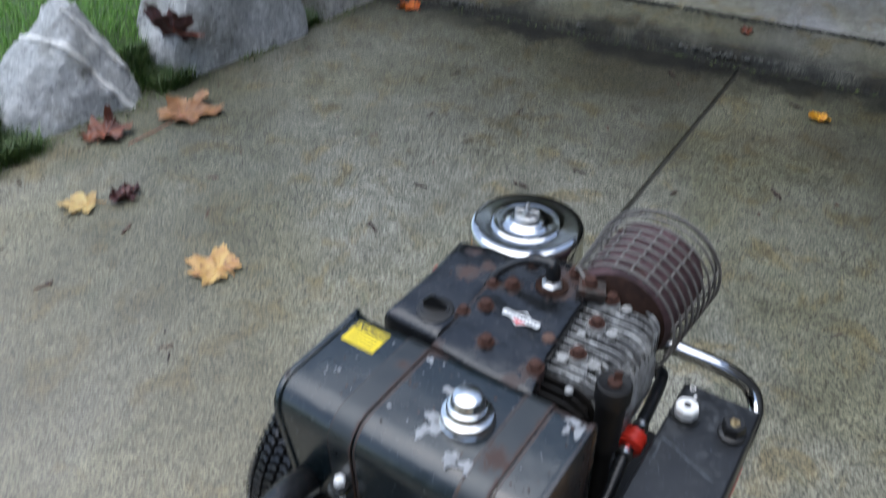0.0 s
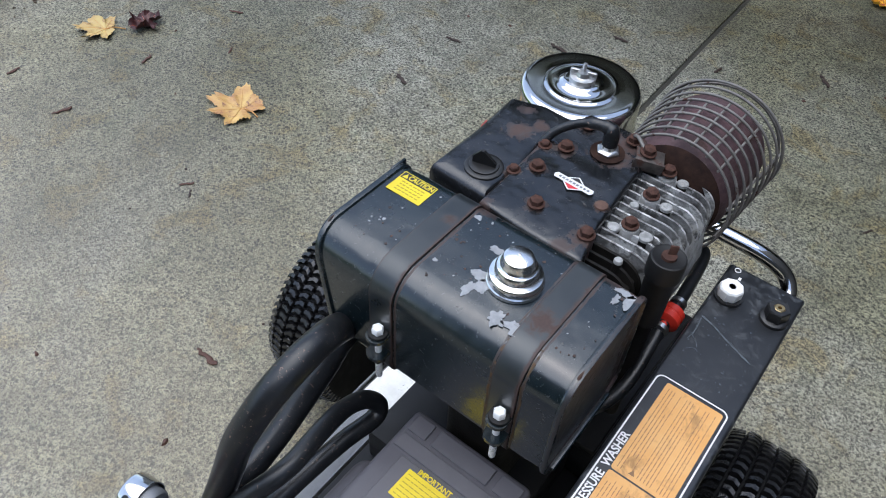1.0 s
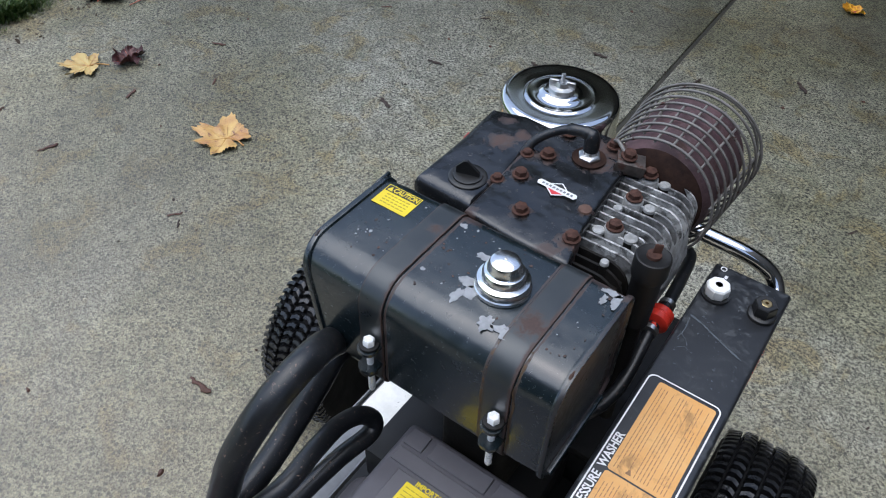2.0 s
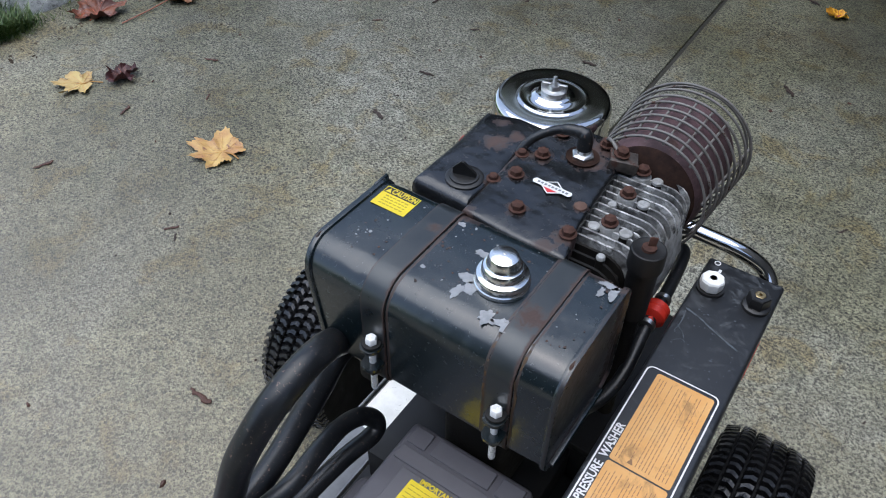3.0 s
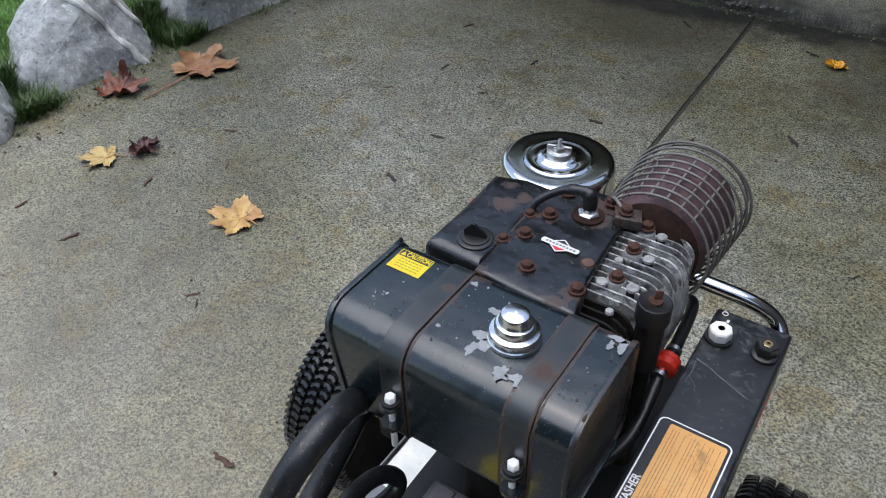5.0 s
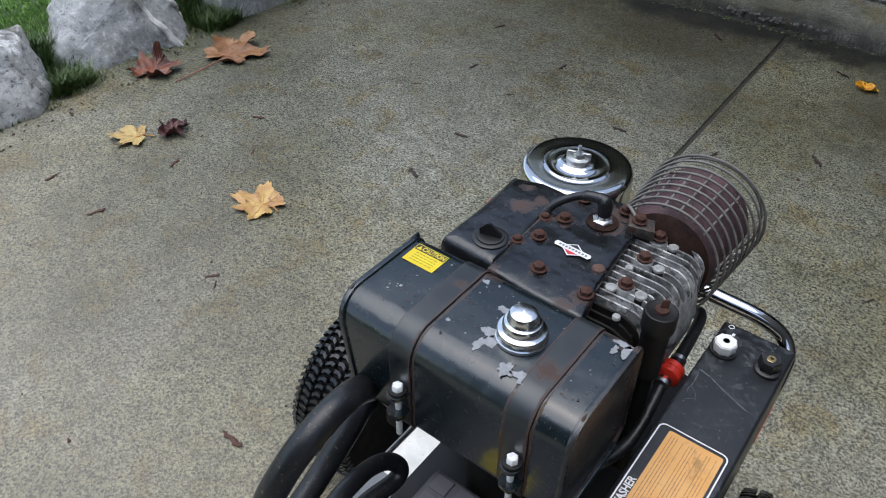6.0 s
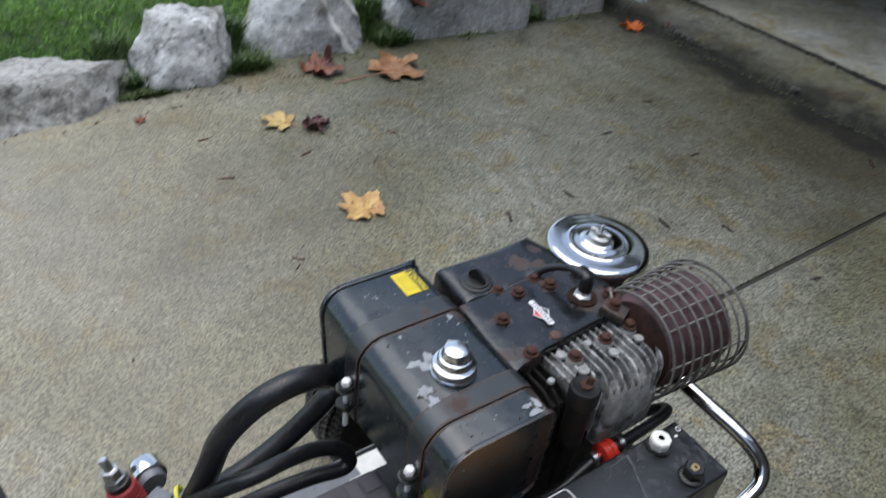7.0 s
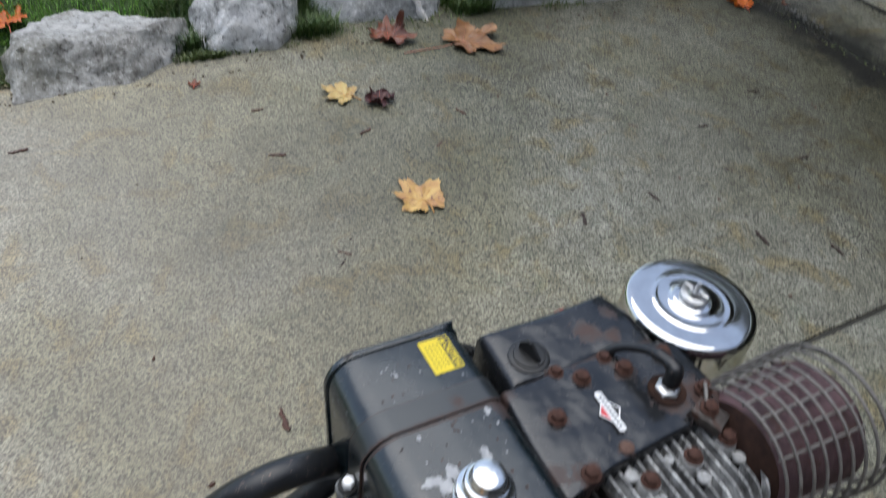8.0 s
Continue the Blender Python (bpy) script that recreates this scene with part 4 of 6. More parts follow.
def along_lip(y0, spread):
    """Places along the garage lip, crowded in some stretches and bare in others."""
    def place(g):
        while True:
            x = g.uniform(-2.25, 1.5)
            if g.random() < 0.35 + 0.9 * abs(noise.noise(Vector((x * 3.1, y0 * 2, 0)))):
                return x, y0 + 0.012 * noise.noise(Vector((x * 4, y0, 0))) + g.gauss(0, spread)
    return place


part("lip_dirt", litter(2600, along_lip(3.018, 0.011), (0.003, 0.011), 84), M["grime"], None, "black damp dirt at the foot of the concrete lip", 0, "dirt", "stuff")
part("lip_moss", litter(700, along_lip(3.012, 0.017), (0.002, 0.007), 85), M["moss"], None, "dark green moss at the foot of the concrete lip", 0, "moss", "stuff")
part("wet_leaf_mould", litter(260, lambda g: (-2.2 + g.gauss(0, 0.05), 3.5 + g.gauss(0, 0.035)), (0.004, 0.014), 87, 0.0905), M["grime"], None, "black wet leaf mould inside the door jamb", 0, "dirt", "stuff")
part("floor_dirt", litter(4200, along_lip(3.333, 0.013), (0.003, 0.012), 86, 0.084), M["grime"], None, "black damp dirt along the edge of the garage floor", 0, "dirt", "stuff")


# ---- the light stand in the garage ----
def stand():
    root = new("tripod_stand")
    root.location = (-1.55, 4.62, 0.09)
    tagged(root, "thin silver tripod stand on the garage floor", "stand")
    for x, y in ((-0.42, -0.24), (-0.07, -0.27), (0.3, 0.25)):
        leg = part("leg", Shape().tube([(x, y, 0.02), (x * 0.1, y * 0.1, 0.75)], 0.009, 10), M["zinc"], root)
        part("rubber_foot", Shape().lathe([(0.014, 0), (0.015, 0.01), (0.012, 0.05)], (x, y, 0.0), n=14), M["black"], leg)
    part("pole", Shape().tube([(0, 0, 0.45), (0, 0, 1.3)], 0.012, 12), M["zinc"], root)
    part("collar", Shape().lathe([(0.02, 0.72), (0.028, 0.74), (0.028, 0.79), (0.02, 0.8)], (0, 0, 0), n=20), M["black"], root)


stand()


# ---- the pressure washer ----
washer = new("pressure_washer")
washer.matrix_world = pose(-0.276, 0.444, 0, 0, 0, -1.2)
tagged(washer, "worn black petrol pressure washer on two wheels, standing on wet concrete", "pressure washer")


def hex_bolt(af, h, washer_r=0.0, washer_h=0.002, dome=0.001):
    """A hexagon head on its washer; the top lies at z = 0."""
    s = Shape()
    r = af / math.sqrt(3)
    ring = [(r * math.cos(math.pi * i / 3), r * math.sin(math.pi * i / 3)) for i in range(6)]
    v = [(x, y, -h) for x, y in ring] + [(x, y, -dome) for x, y in ring] + [(x * 0.8, y * 0.8, 0) for x, y in ring]
    f = [(j * 6 + i, j * 6 + (i + 1) % 6, (j + 1) * 6 + (i + 1) % 6, (j + 1) * 6 + i) for j in range(2) for i in range(6)] + [tuple(range(12, 18))]
    s.add(v, f)
    if washer_r:
        s.lathe([(washer_r, -h - washer_h), (washer_r, -h - 0.0004), (washer_r * 0.93, -h), (0.0, -h)], (0, 0, 0), n=28)
    return s


def densify(points, step=0.008):
    out = []
    for i, p in enumerate(points):
        q = points[(i + 1) % len(points)]
        k = max(1, int(math.dist(p, q) / step))
        out += [(p[0] + (q[0] - p[0]) * j / k, p[1] + (q[1] - p[1]) * j / k) for j in range(k)]
    return out


# fuel tank
TX0, TX1, TY0, TY1, TZ0, TZ1 = -0.143, 0.149, -0.179, -0.034, 0.537, 0.683
tank_outline = rounded(TY0, TY1, TZ0, TZ1, (0.02, 0.02, 0.018, 0.034), 8)


def tapered(shape):
    """The left end of the tank leans inwards towards its foot."""
    shape.v = [(x + (0.02 * (TZ1 - z) / (TZ1 - TZ0) if x < -0.1 else 0.0), y, z) for x, y, z in shape.v]
    return shape


tank = part("fuel_tank", tapered(along_x(Shape(), tank_outline, [(TX0 + 0.003, 0.009), (TX0 + 0.003, 0.003), (TX0, 0.001), (TX0, -0.0012), (TX0 + 0.003, -0.0018), (TX0 + 0.006, -0.0012), (TX0 + 0.007, 0.001), (TX0 + 0.03, 0), (0.0, 0), (TX1 - 0.03, 0), (TX1 - 0.007, 0.001), (TX1 - 0.006, -0.0012), (TX1 - 0.003, -0.0018), (TX1, -0.0012), (TX1, 0.001), (TX1 - 0.003, 0.003), (TX1 - 0.003, 0.009)])), M["tank"], washer, "black steel fuel tank with chipped paint")
part("flange_corner", tapered(Shape().box(TX0 - 0.001, TX0 + 0.0025, TY1 - 0.026, TY1 - 0.003, TZ1 - 0.012, TZ1 + 0.0022, 0.0012, 2)), M["tank"], tank, "bent up corner of the end seam")
part("seam", Shape().box(TX1 - 0.004, TX1 + 0.0035, TY0 + 0.014, TY1 - 0.02, TZ0 - 0.001, TZ0 + 0.004, 0.0018, 3), M["tank"], tank, "folded lower seam of the tank's end")


def strap(x0, x1):
    """A steel band over the tank's top, front and back."""
    prof = rounded(TY0 - 0.0022, TY1 + 0.0022, TZ0 - 0.002, TZ1 + 0.0022, (0.02, 0.02, 0.02, 0.036), 8)
    inner = rounded(TY0 + 0.004, TY1 - 0.004, TZ0 + 0.004, TZ1 - 0.004, (0.016, 0.016, 0.014, 0.03), 8)
    n = len(prof)
    v = [(x0, y, z) for y, z in inner] + [(x0, y, z) for y, z in prof] + [(x1, y, z) for y, z in prof] + [(x1, y, z) for y, z in inner]
    f = [(j * n + i, (j + 1) * n + i, (j + 1) * n + (i + 1) % n, j * n + (i + 1) % n) for j in range(3) for i in range(n)]
    s = Shape().add(v, f)
    s.k = [0 if n <= q < 2 * n else 1 for q in range(3 * n)]
    part("strap", s, [M["strap"], M["rust_dark"]], tank, "dark rusting steel tank strap")


def clamp_bolt(xo):
    """A hexagon-headed bolt that draws the two folded ears of a strap together."""
    s = Shape()
    yb = TY0 - 0.0085
    b = hex_bolt(0.0112, 0.0075, 0.0, dome=0.0015)
    s.add([(x + xo, y + yb, z + 0.6175) for x, y, z in b.v], b.f)
    s.lathe([(0.0, 0.534), (0.003, 0.534), (0.0037, 0.536), (0.0037, 0.611)], (xo, yb, 0), n=14)
    bolt = part("clamp_bolt", s, M["bright_zinc"], tank, "bright zinc-plated clamp bolt")
    part("washer", Shape().lathe([(0.0098, 0.607), (0.0102, 0.6077), (0.0098, 0.61), (0.004, 0.6101)], (xo, yb, 0), n=26), M["frame"], bolt, "black washer")
    part("lock_nut", Shape().lathe([(0.004, 0.565), (0.0082, 0.565), (0.009, 0.567), (0.009, 0.573), (0.0082, 0.575), (0.004, 0.575)], (xo, yb, 0), n=6), M["frame"], bolt, "black nut")
    for z in (0.603, 0.575):
        ear = Shape().flat(rounded(xo - 0.0105, xo + 0.0105, TY0 - 0.021, TY0 - 0.0005, (0.009, 0.009, 0.001, 0.001), 6), z, 0.004)
        part("strap_ear", ear, M["tank"], tank, "", 50)


for x0, x1, xo in ((-0.067, -0.039, -0.0505), (0.078, 0.1055, 0.0955)):
    strap(x0, x1)
    clamp_bolt(xo)

cap_profile = [(0.0255, 0.0), (0.0272, 0.001), (0.0272, 0.0045), (0.0262, 0.0055), (0.0262, 0.0105), (0.025, 0.013), (0.0222, 0.0142), (0.0208, 0.0152), (0.0205, 0.0205), (0.019, 0.0232), (0.0168, 0.0242), (0.0158, 0.0255), (0.0155, 0.0305), (0.0138, 0.0345), (0.01, 0.0365), (0.002, 0.037), (0.0012, 0.0355), (0.0, 0.0355)]
part("tank_bracket", Shape().box(-0.128, -0.1, -0.13, -0.04, 0.43, TZ0 + 0.004, 0.006).box(-0.1, 0.1, -0.12, -0.04, 0.46, TZ0 + 0.004, 0.006), M["block"], tank, "black steel bracket under the tank")
part("fuel_cap", Shape().lathe(cap_profile, (0.0455, -0.104, TZ1), n=56), M["cap_chrome"], tank, "stepped chrome fuel cap", 35)


def ragged(cx, cy, rx, ry, seed, n=34):
    g = Vector((seed * 2.7, 0, 0))
    out = []
    for i in range(n):
        w = 2 * math.pi * i / n
        k = 1 + 0.55 * noise.noise(Vector((math.cos(w) * 1.7, math.sin(w) * 1.7, 0)) + g) + 0.27 * noise.noise(Vector((math.cos(w) * 5, math.sin(w) * 5, 3)) + g)
        out.append((cx + rx * k * math.cos(w), cy + ry * k * math.sin(w)))
    return out


for cx, cy, rx, ry, sd in ((0.016, -0.118, 0.011, 0.007, 1), (0.017, -0.138, 0.004, 0.011, 2), (0.026, -0.128, 0.007, 0.009, 8), (0.057, -0.15, 0.0075, 0.009, 3), (0.076, -0.148, 0.012, 0.0075, 4), (0.01, -0.082, 0.007, 0.005, 5), (-0.03, -0.058, 0.004, 0.003, 6), (0.131, -0.05, 0.011, 0.0035, 7), (0.139, -0.058, 0.005, 0.009, 10), (0.128, -0.062, 0.003, 0.006, 11), (-0.028, -0.13, 0.0028, 0.002, 12), (-0.1, -0.12, 0.002, 0.002, 13)):
    part("bare_patch", Shape().flat(ragged(cx, cy, rx, ry, sd), TZ1 + 0.0001, 0.0003), M["bare"], tank, "bare metal where paint has scraped off", 0)




def worn_seam(x):
    """Chipped paint and bare metal along the folded seam at one end of the tank."""
    pts = [(x, y, z) for y, z in tank_outline]
    top = [p for p in pts if p[2] > 0.6]
    top.sort(key=lambda p: (p[1] - p[2] * 0.6))
    cuts = [(x, p[1], p[2]) for p in top]
    fine = [tuple(q) for q in curve(cuts, 4)]
    return Shape().tube(fine, [0.0016 + 0.0008 * noise.noise(Vector((p[1] * 90, p[2] * 90, x * 50))) for p in fine], 8)


for x in (TX0 + 0.003, TX1 - 0.003):
    part("worn_seam", tapered(worn_seam(x)), M["seam"], tank, "chipped rusty seam of the tank")


def streak(x, y0, z1, w, seed):
    """A thin run of rust over the rounded front edge of the tank."""
    pts = [p for p in densify(tank_outline, 0.006) if p[0] < -0.12 and p[1] > z1]
    pts.sort(key=lambda p: p[0] - p[1])
    pts = [p for p in pts if p[0] < y0]
    v, f = [], []
    for i, (y, z) in enumerate(pts):
        q = w * (0.5 + 0.8 * abs(noise.noise(Vector((i * 0.5, seed, 0)))))
        o = 0.004 * noise.noise(Vector((i * 0.25, seed, 5)))
        n2 = Vector((0, y - (TY0 + TY1) / 2, z - (TZ0 + TZ1) / 2)).normalized() * 0.0006
        v += [(x + o - q, y + n2.y, z + n2.z), (x + o + q, y + n2.y, z + n2.z)]
        if i:
            f.append((2 * i - 2, 2 * i - 1, 2 * i + 1, 2 * i))
    return Shape().add(v, f)


for x, y0, z1, w, sd in ((0.0765, -0.13, 0.57, 0.0024, 3), (0.108, -0.15, 0.56, 0.0016, 5)):
    part("rust_streak", streak(x, y0, z1, w, sd), M["rust_streak"], tank, "ochre rust run beside a strap", 60)


def caution_label():
    s = Shape()
    x0, x1, y0, y1, z = -0.1295, -0.086, -0.084, -0.0515, TZ1 + 0.0002
    s.rect(x0, x1, y0, y1, z, 0.0004, 0)
    s.rect(x0 + 0.001, x1 - 0.001, y1 - 0.0105, y1 - 0.001, z + 0.0004, 0.0002, 1)
    s.text("CAUTION", 0.0095, Matrix.Translation((x0 + 0.0258, y1 - 0.0059, z + 0.0007)), 0, 0.00005, 0.74, 0.03)
    s.flat([(x0 + 0.0025, y1 - 0.0092), (x0 + 0.0095, y1 - 0.0092), (x0 + 0.006, y1 - 0.0025)], z + 0.0006, 0.0002, 0)
    for i in range(4):
        y = y1 - 0.0135 - 0.0043 * i
        x = x0 + 0.007
        while x < x1 - 0.008:
            w = 0.003 + 0.004 * abs(noise.noise(Vector((x * 300, i * 1.7, 0))))
            s.rect(x, min(x + w, x1 - 0.006), y - 0.0016, y, z + 0.0004, 0.0001, 2)
            x += w + 0.0012
    part("caution_label", s, [M["yellow"], M["ink"], M["olive_ink"]], tank, "yellow and black CAUTION sticker", 0)


caution_label()

def flecks(count, x0, x1, y0, y1, z, size, seed, keep):
    """Small chips and spots lying on a flat top."""
    g = random.Random(seed)
    s = Shape()
    made = 0
    while made < count:
        x, y = g.uniform(x0, x1), g.uniform(y0, y1)
        if not keep(x, y):
            continue
        r = size * g.uniform(0.4, 1.0) ** 2
        e, a = g.uniform(0.5, 1.0), g.uniform(0, 3.1)
        pts = []
        for i in range(7):
            w = 2 * math.pi * i / 7
            q = r * g.uniform(0.6, 1.2)
            u, v = q * math.cos(w), q * e * math.sin(w)
            pts.append((x + u * math.cos(a) - v * math.sin(a), y + u * math.sin(a) + v * math.cos(a)))
        s.flat(pts, z, 0.0002)
        made += 1
    return s


tagged(part("paint_chips", flecks(30, -0.12, 0.14, -0.15, -0.045, TZ1 + 0.0001, 0.0019, 71, lambda x, y: math.hypot(x - 0.0455, y + 0.104) > 0.03 and not -0.07 < x < -0.036 and not 0.075 < x < 0.109 and not (x < -0.08 and y > -0.09)), M["bare"], tank, "small pale chips in the tank paint", 0), kind="stuff")
tagged(part("rust_flecks", flecks(60, -0.12, 0.14, -0.15, -0.045, TZ1 + 0.0001, 0.002, 72, lambda x, y: math.hypot(x - 0.0455, y + 0.104) > 0.03 and not -0.07 < x < -0.036 and not 0.075 < x < 0.109 and not (x < -0.08 and y > -0.09)), M["rust_dark"], tank, "small rust flecks in the tank paint", 0), kind="stuff")

# engine block and base under the shrouds
base = part("base_plate", Shape().box(-0.105, 0.15, -0.01, 0.27, 0.331, 0.345, 0.003), M["frame"], washer, "black steel engine base plate")
part("engine_block", Shape().box(-0.1, 0.1, -0.03, 0.2, 0.345, 0.6, 0.012, 3).box(0.0, 0.085, -0.14, -0.03, 0.345, 0.5, 0.02, 3).lathe([(0.105, 0), (0.11, 0.01), (0.11, 0.05), (0.1, 0.06)], (-0.01, 0.05, 0.46), (-1, 0, 0), 40).box(0.08, 0.125, 0.0, 0.17, 0.5, 0.6, 0.006).box(0.04, 0.122, -0.044, 0.011, 0.55, 0.642, 0.004), M["block"], washer, "grimy black engine block")


def heap(outline, z0, z1, round_, lift=None):
    """A pressed steel cover: an outline in x and y drawn up to z1 with a rounded rim and a lumpy top."""
    s = Shape()
    n = len(outline)
    cx = sum(p[0] for p in outline) / n
    cy = sum(p[1] for p in outline) / n
    rings = [(0.0, z0)] + [(round_ * (1 - math.cos(w)), z1 - round_ * (1 - math.sin(w))) for w in (0, 0.4, 0.8, 1.2, 1.5708)]
    v, f = [], []
    for d, z in rings:
        for x, y in outline:
            q = math.hypot(x - cx, y - cy)
            k = max(0.0, 1 - d / q)
            v.append((cx + (x - cx) * k, cy + (y - cy) * k, z))
    for frac in (0.8, 0.6, 0.4, 0.2):
        for x, y in outline:
            q = math.hypot(x - cx, y - cy)
            k = max(0.0, 1 - round_ / q) * frac
            px, py = cx + (x - cx) * k, cy + (y - cy) * k
            v.append((px, py, z1 + (lift(px, py) if lift else 0)))
    m = len(rings) + 4
    for j in range(m - 1):
        for i in range(n):
            a, b = j * n + i, j * n + (i + 1) % n
            f.append((a, b, b + n, a + n))
    f.append(tuple(range((m - 1) * n, m * n)))
    return s.add(v, f)


part("blower_cover", heap(densify([(-0.128, -0.012), (-0.052, -0.016), (-0.046, 0.05), (-0.052, 0.13), (-0.04, 0.165), (-0.09, 0.168), (-0.132, 0.155)]), 0.5, 0.671, 0.014), M["shroud"], washer, "black pressed steel blower cover with worn paint", 50)
head_cover = part("head_cover", heap(densify([(-0.049, -0.03), (0.02, -0.036), (0.078, -0.036), (0.066, 0.02), (0.06, 0.09), (0.055, 0.165), (0.035, 0.182), (-0.036, 0.18), (-0.056, 0.128), (-0.052, 0.05)]), 0.645, 0.6755, 0.006, lambda x, y: 0.0012 * noise.noise(Vector((x * 30, y * 30, 2)))), M["shroud"], washer, "black pressed steel head cover with rust round the bolts", 50)
part("front_baffle", Shape().box(-0.06, 0.085, -0.041, -0.03, 0.6, 0.668, 0.004), M["shroud"], washer, "black sheet baffle behind the tank")

BOLT = hex_bolt(0.0122, 0.0062, 0.0094, 0.0016).mesh("bolt", [M["rust"]])
SMALL = hex_bolt(0.0098, 0.0045, 0.008).mesh("bolt_small", [M["rust"]])
for x, y, z in ((0.0, 0.003, 0.685), (0.063, -0.002, 0.685), (-0.031, 0.053, 0.685), (-0.025, 0.152, 0.6865), (-0.024, 0.101, 0.686), (0.03, 0.16, 0.6875)):
    ob = part("bolt", BOLT, M["rust"], head_cover, "rusted hexagon bolt")
    ob.matrix_basis = pose(x, y, z, 0, 0, 17 + 900 * x)
for x, y, z in ((-0.049, 0.034, 0.681), (-0.046, 0.092, 0.681)):
    ob = part("bolt", SMALL, M["rust"], head_cover, "small rusted bolt")
    ob.matrix_basis = pose(x, y, z, 0, 0, 40)
part("rivet", Shape().lathe([(0.0075, 0.6757), (0.007, 0.6775), (0.003, 0.6785), (0.0, 0.6785)], (0.053, 0.046, 0), n=18), M["rust_pale"], head_cover, "pale rusted rivet")


def badge():
    """A small white bar with a diamond behind it, as plain shapes."""
    s = Shape()
    z = 0.6772
    a = Vector((-0.009, 0.0565))
    b = Vector((0.036, 0.0545))
    d = (b - a).normalized()
    p = Vector((-d.y, d.x))
    mid = (a + b) / 2
    bar = [a - p * 0.0042, b - p * 0.0042, b + d * 0.002, b + p * 0.0042, a + p * 0.0042, a - d * 0.002]
    s.flat([tuple(mid - d * 0.017), tuple(mid - p * 0.0125), tuple(mid + d * 0.017), tuple(mid + p * 0.0125)], z, 0.0002, 0)
    s.flat([tuple(mid - d * 0.0145), tuple(mid - p * 0.0105), tuple(mid + d * 0.0145)], z + 0.0002, 0.0002, 1)
    s.flat([tuple(mid - d * 0.0145), tuple(mid + d * 0.0145), tuple(mid + p * 0.0105)], z + 0.0002, 0.0002, 2)
    s.flat([tuple(q) for q in bar], z + 0.0004, 0.0003, 0)
    for i in range(9):
        c = a + d * (0.004 + 0.0044 * i)
        s.flat([tuple(c - p * 0.0015), tuple(c + d * 0.0028 - p * 0.0015), tuple(c + d * 0.0028 + p * 0.0015), tuple(c + p * 0.0015)], z + 0.0007, 0.0001, 3)
    part("badge", s, [M["white_ink"], M["red_ink"], M["ink"], M["rail"]], head_cover, "white and red diamond maker's badge", 0)


badge()

# rotating knob on the blower cover
kx, ky = -0.079, 0.021
knob = part("choke_knob", Shape().lathe([(0.0215, 0), (0.022, 0.0015), (0.0205, 0.0025), (0.017, 0.0025), (0.0165, 0.004), (0.014, 0.0045), (0.0, 0.0045)], (kx, ky, 0.671), n=40), M["black"], washer, "black plastic twist knob")
blade = Shape().add([(x, y, z) for y in (-0.0018, 0.0018) for x, z in ((-0.0135, 0.0), (0.0135, 0.0), (0.0135, 0.005), (-0.001, 0.0175), (-0.0045, 0.0175), (-0.0135, 0.008))], [(5, 4, 3, 2, 1, 0), (6, 7, 8, 9, 10, 11)] + [(i, (i + 1) % 6, (i + 1) % 6 + 6, i + 6) for i in range(6)])
grip = part("grip", blade, M["black"], knob, "", 0)
grip.matrix_basis = pose(kx, ky, 0.675, 0, 0, 15)


def spark_plug():
    x, y = 0.015, 0.126
    s = Shape().lathe([(0.015, 0.0), (0.015, 0.0025), (0.012, 0.003)], (x, y, 0.668), n=30)
    r = 0.0235 / math.sqrt(3)
    s.lathe([(r * 0.9, 0.671), (r, 0.672), (r, 0.681), (r * 0.85, 0.683), (0.0085, 0.684), (0.0085, 0.689)], (x, y, 0), n=6)
    plug = part("spark_plug", s, M["zinc"], washer, "bright steel spark plug hexagon", 30)
    part("plug_well", Shape().lathe([(0.0195, 0.6765), (0.0195, 0.6778), (0.0145, 0.678)], (x, y, 0), n=32), M["drum_end"], plug, "dark rusty well round the plug")
    part("insulator", Shape().lathe([(0.0078, 0.684), (0.0078, 0.692), (0.0062, 0.698)], (x, y, 0), n=20), M["white"], plug, "white ceramic insulator")
    wire = curve([(x, y, 0.6885), (x, y, 0.699), (x - 0.002, y, 0.7065), (x - 0.011, y - 0.001, 0.7085), (x - 0.028, y - 0.004, 0.706), (x - 0.046, y - 0.01, 0.697), (x - 0.06, y - 0.02, 0.686), (x - 0.067, y - 0.03, 0.672)], 6)
    rad = [0.0088] * 14 + [0.0075] * 4 + [0.0066] * 6 + [0.0052] * (len(wire) - 24)
    part("plug_boot", Shape().tube(wire, rad, 14), M["rubber"], plug, "black rubber plug boot and lead")


spark_plug()


tip = part("stop_lever", Shape().box(-0.002, 0.012, -0.003, 0.003, -0.006, -0.002, 0.001, 2, 0, pose(-0.132, 0.1, 0.657, 0, 8, 8)), M["zinc"], washer, "short metal stop lever")
part("red_tip", Shape().box(-0.003, 0.003, -0.008, 0.006, -0.002, 0.001, 0.001, 2, 0, pose(-0.132, 0.1, 0.657, 0, 8, 8)), M["red_paint"], tip, "worn red plastic tip")

# finned cylinder head
def fin(y, x0, x1, z0, z1, r, thick=0.0016, tilt=0.0):
    """A thin upright plate across the machine with a rounded outer corner."""
    prof = [(x0, z0), (x1, z0)] + [(x1 - r + r * math.cos(w), z1 - r + r * math.sin(w)) for w in [math.radians(a) for a in range(0, 91, 15)]] + [(x0, z1)]
    n = len(prof)
    v = [(x, y - thick + tilt * (x - x0), z) for x, z in prof] + [(x, y + thick + tilt * (x - x0), z) for x, z in prof]
    f = [tuple(range(n)), tuple(range(2 * n - 1, n - 1, -1))] + [(i + n, (i + 1) % n + n, (i + 1) % n, i) for i in range(n)]
    return Shape().add(v, f)


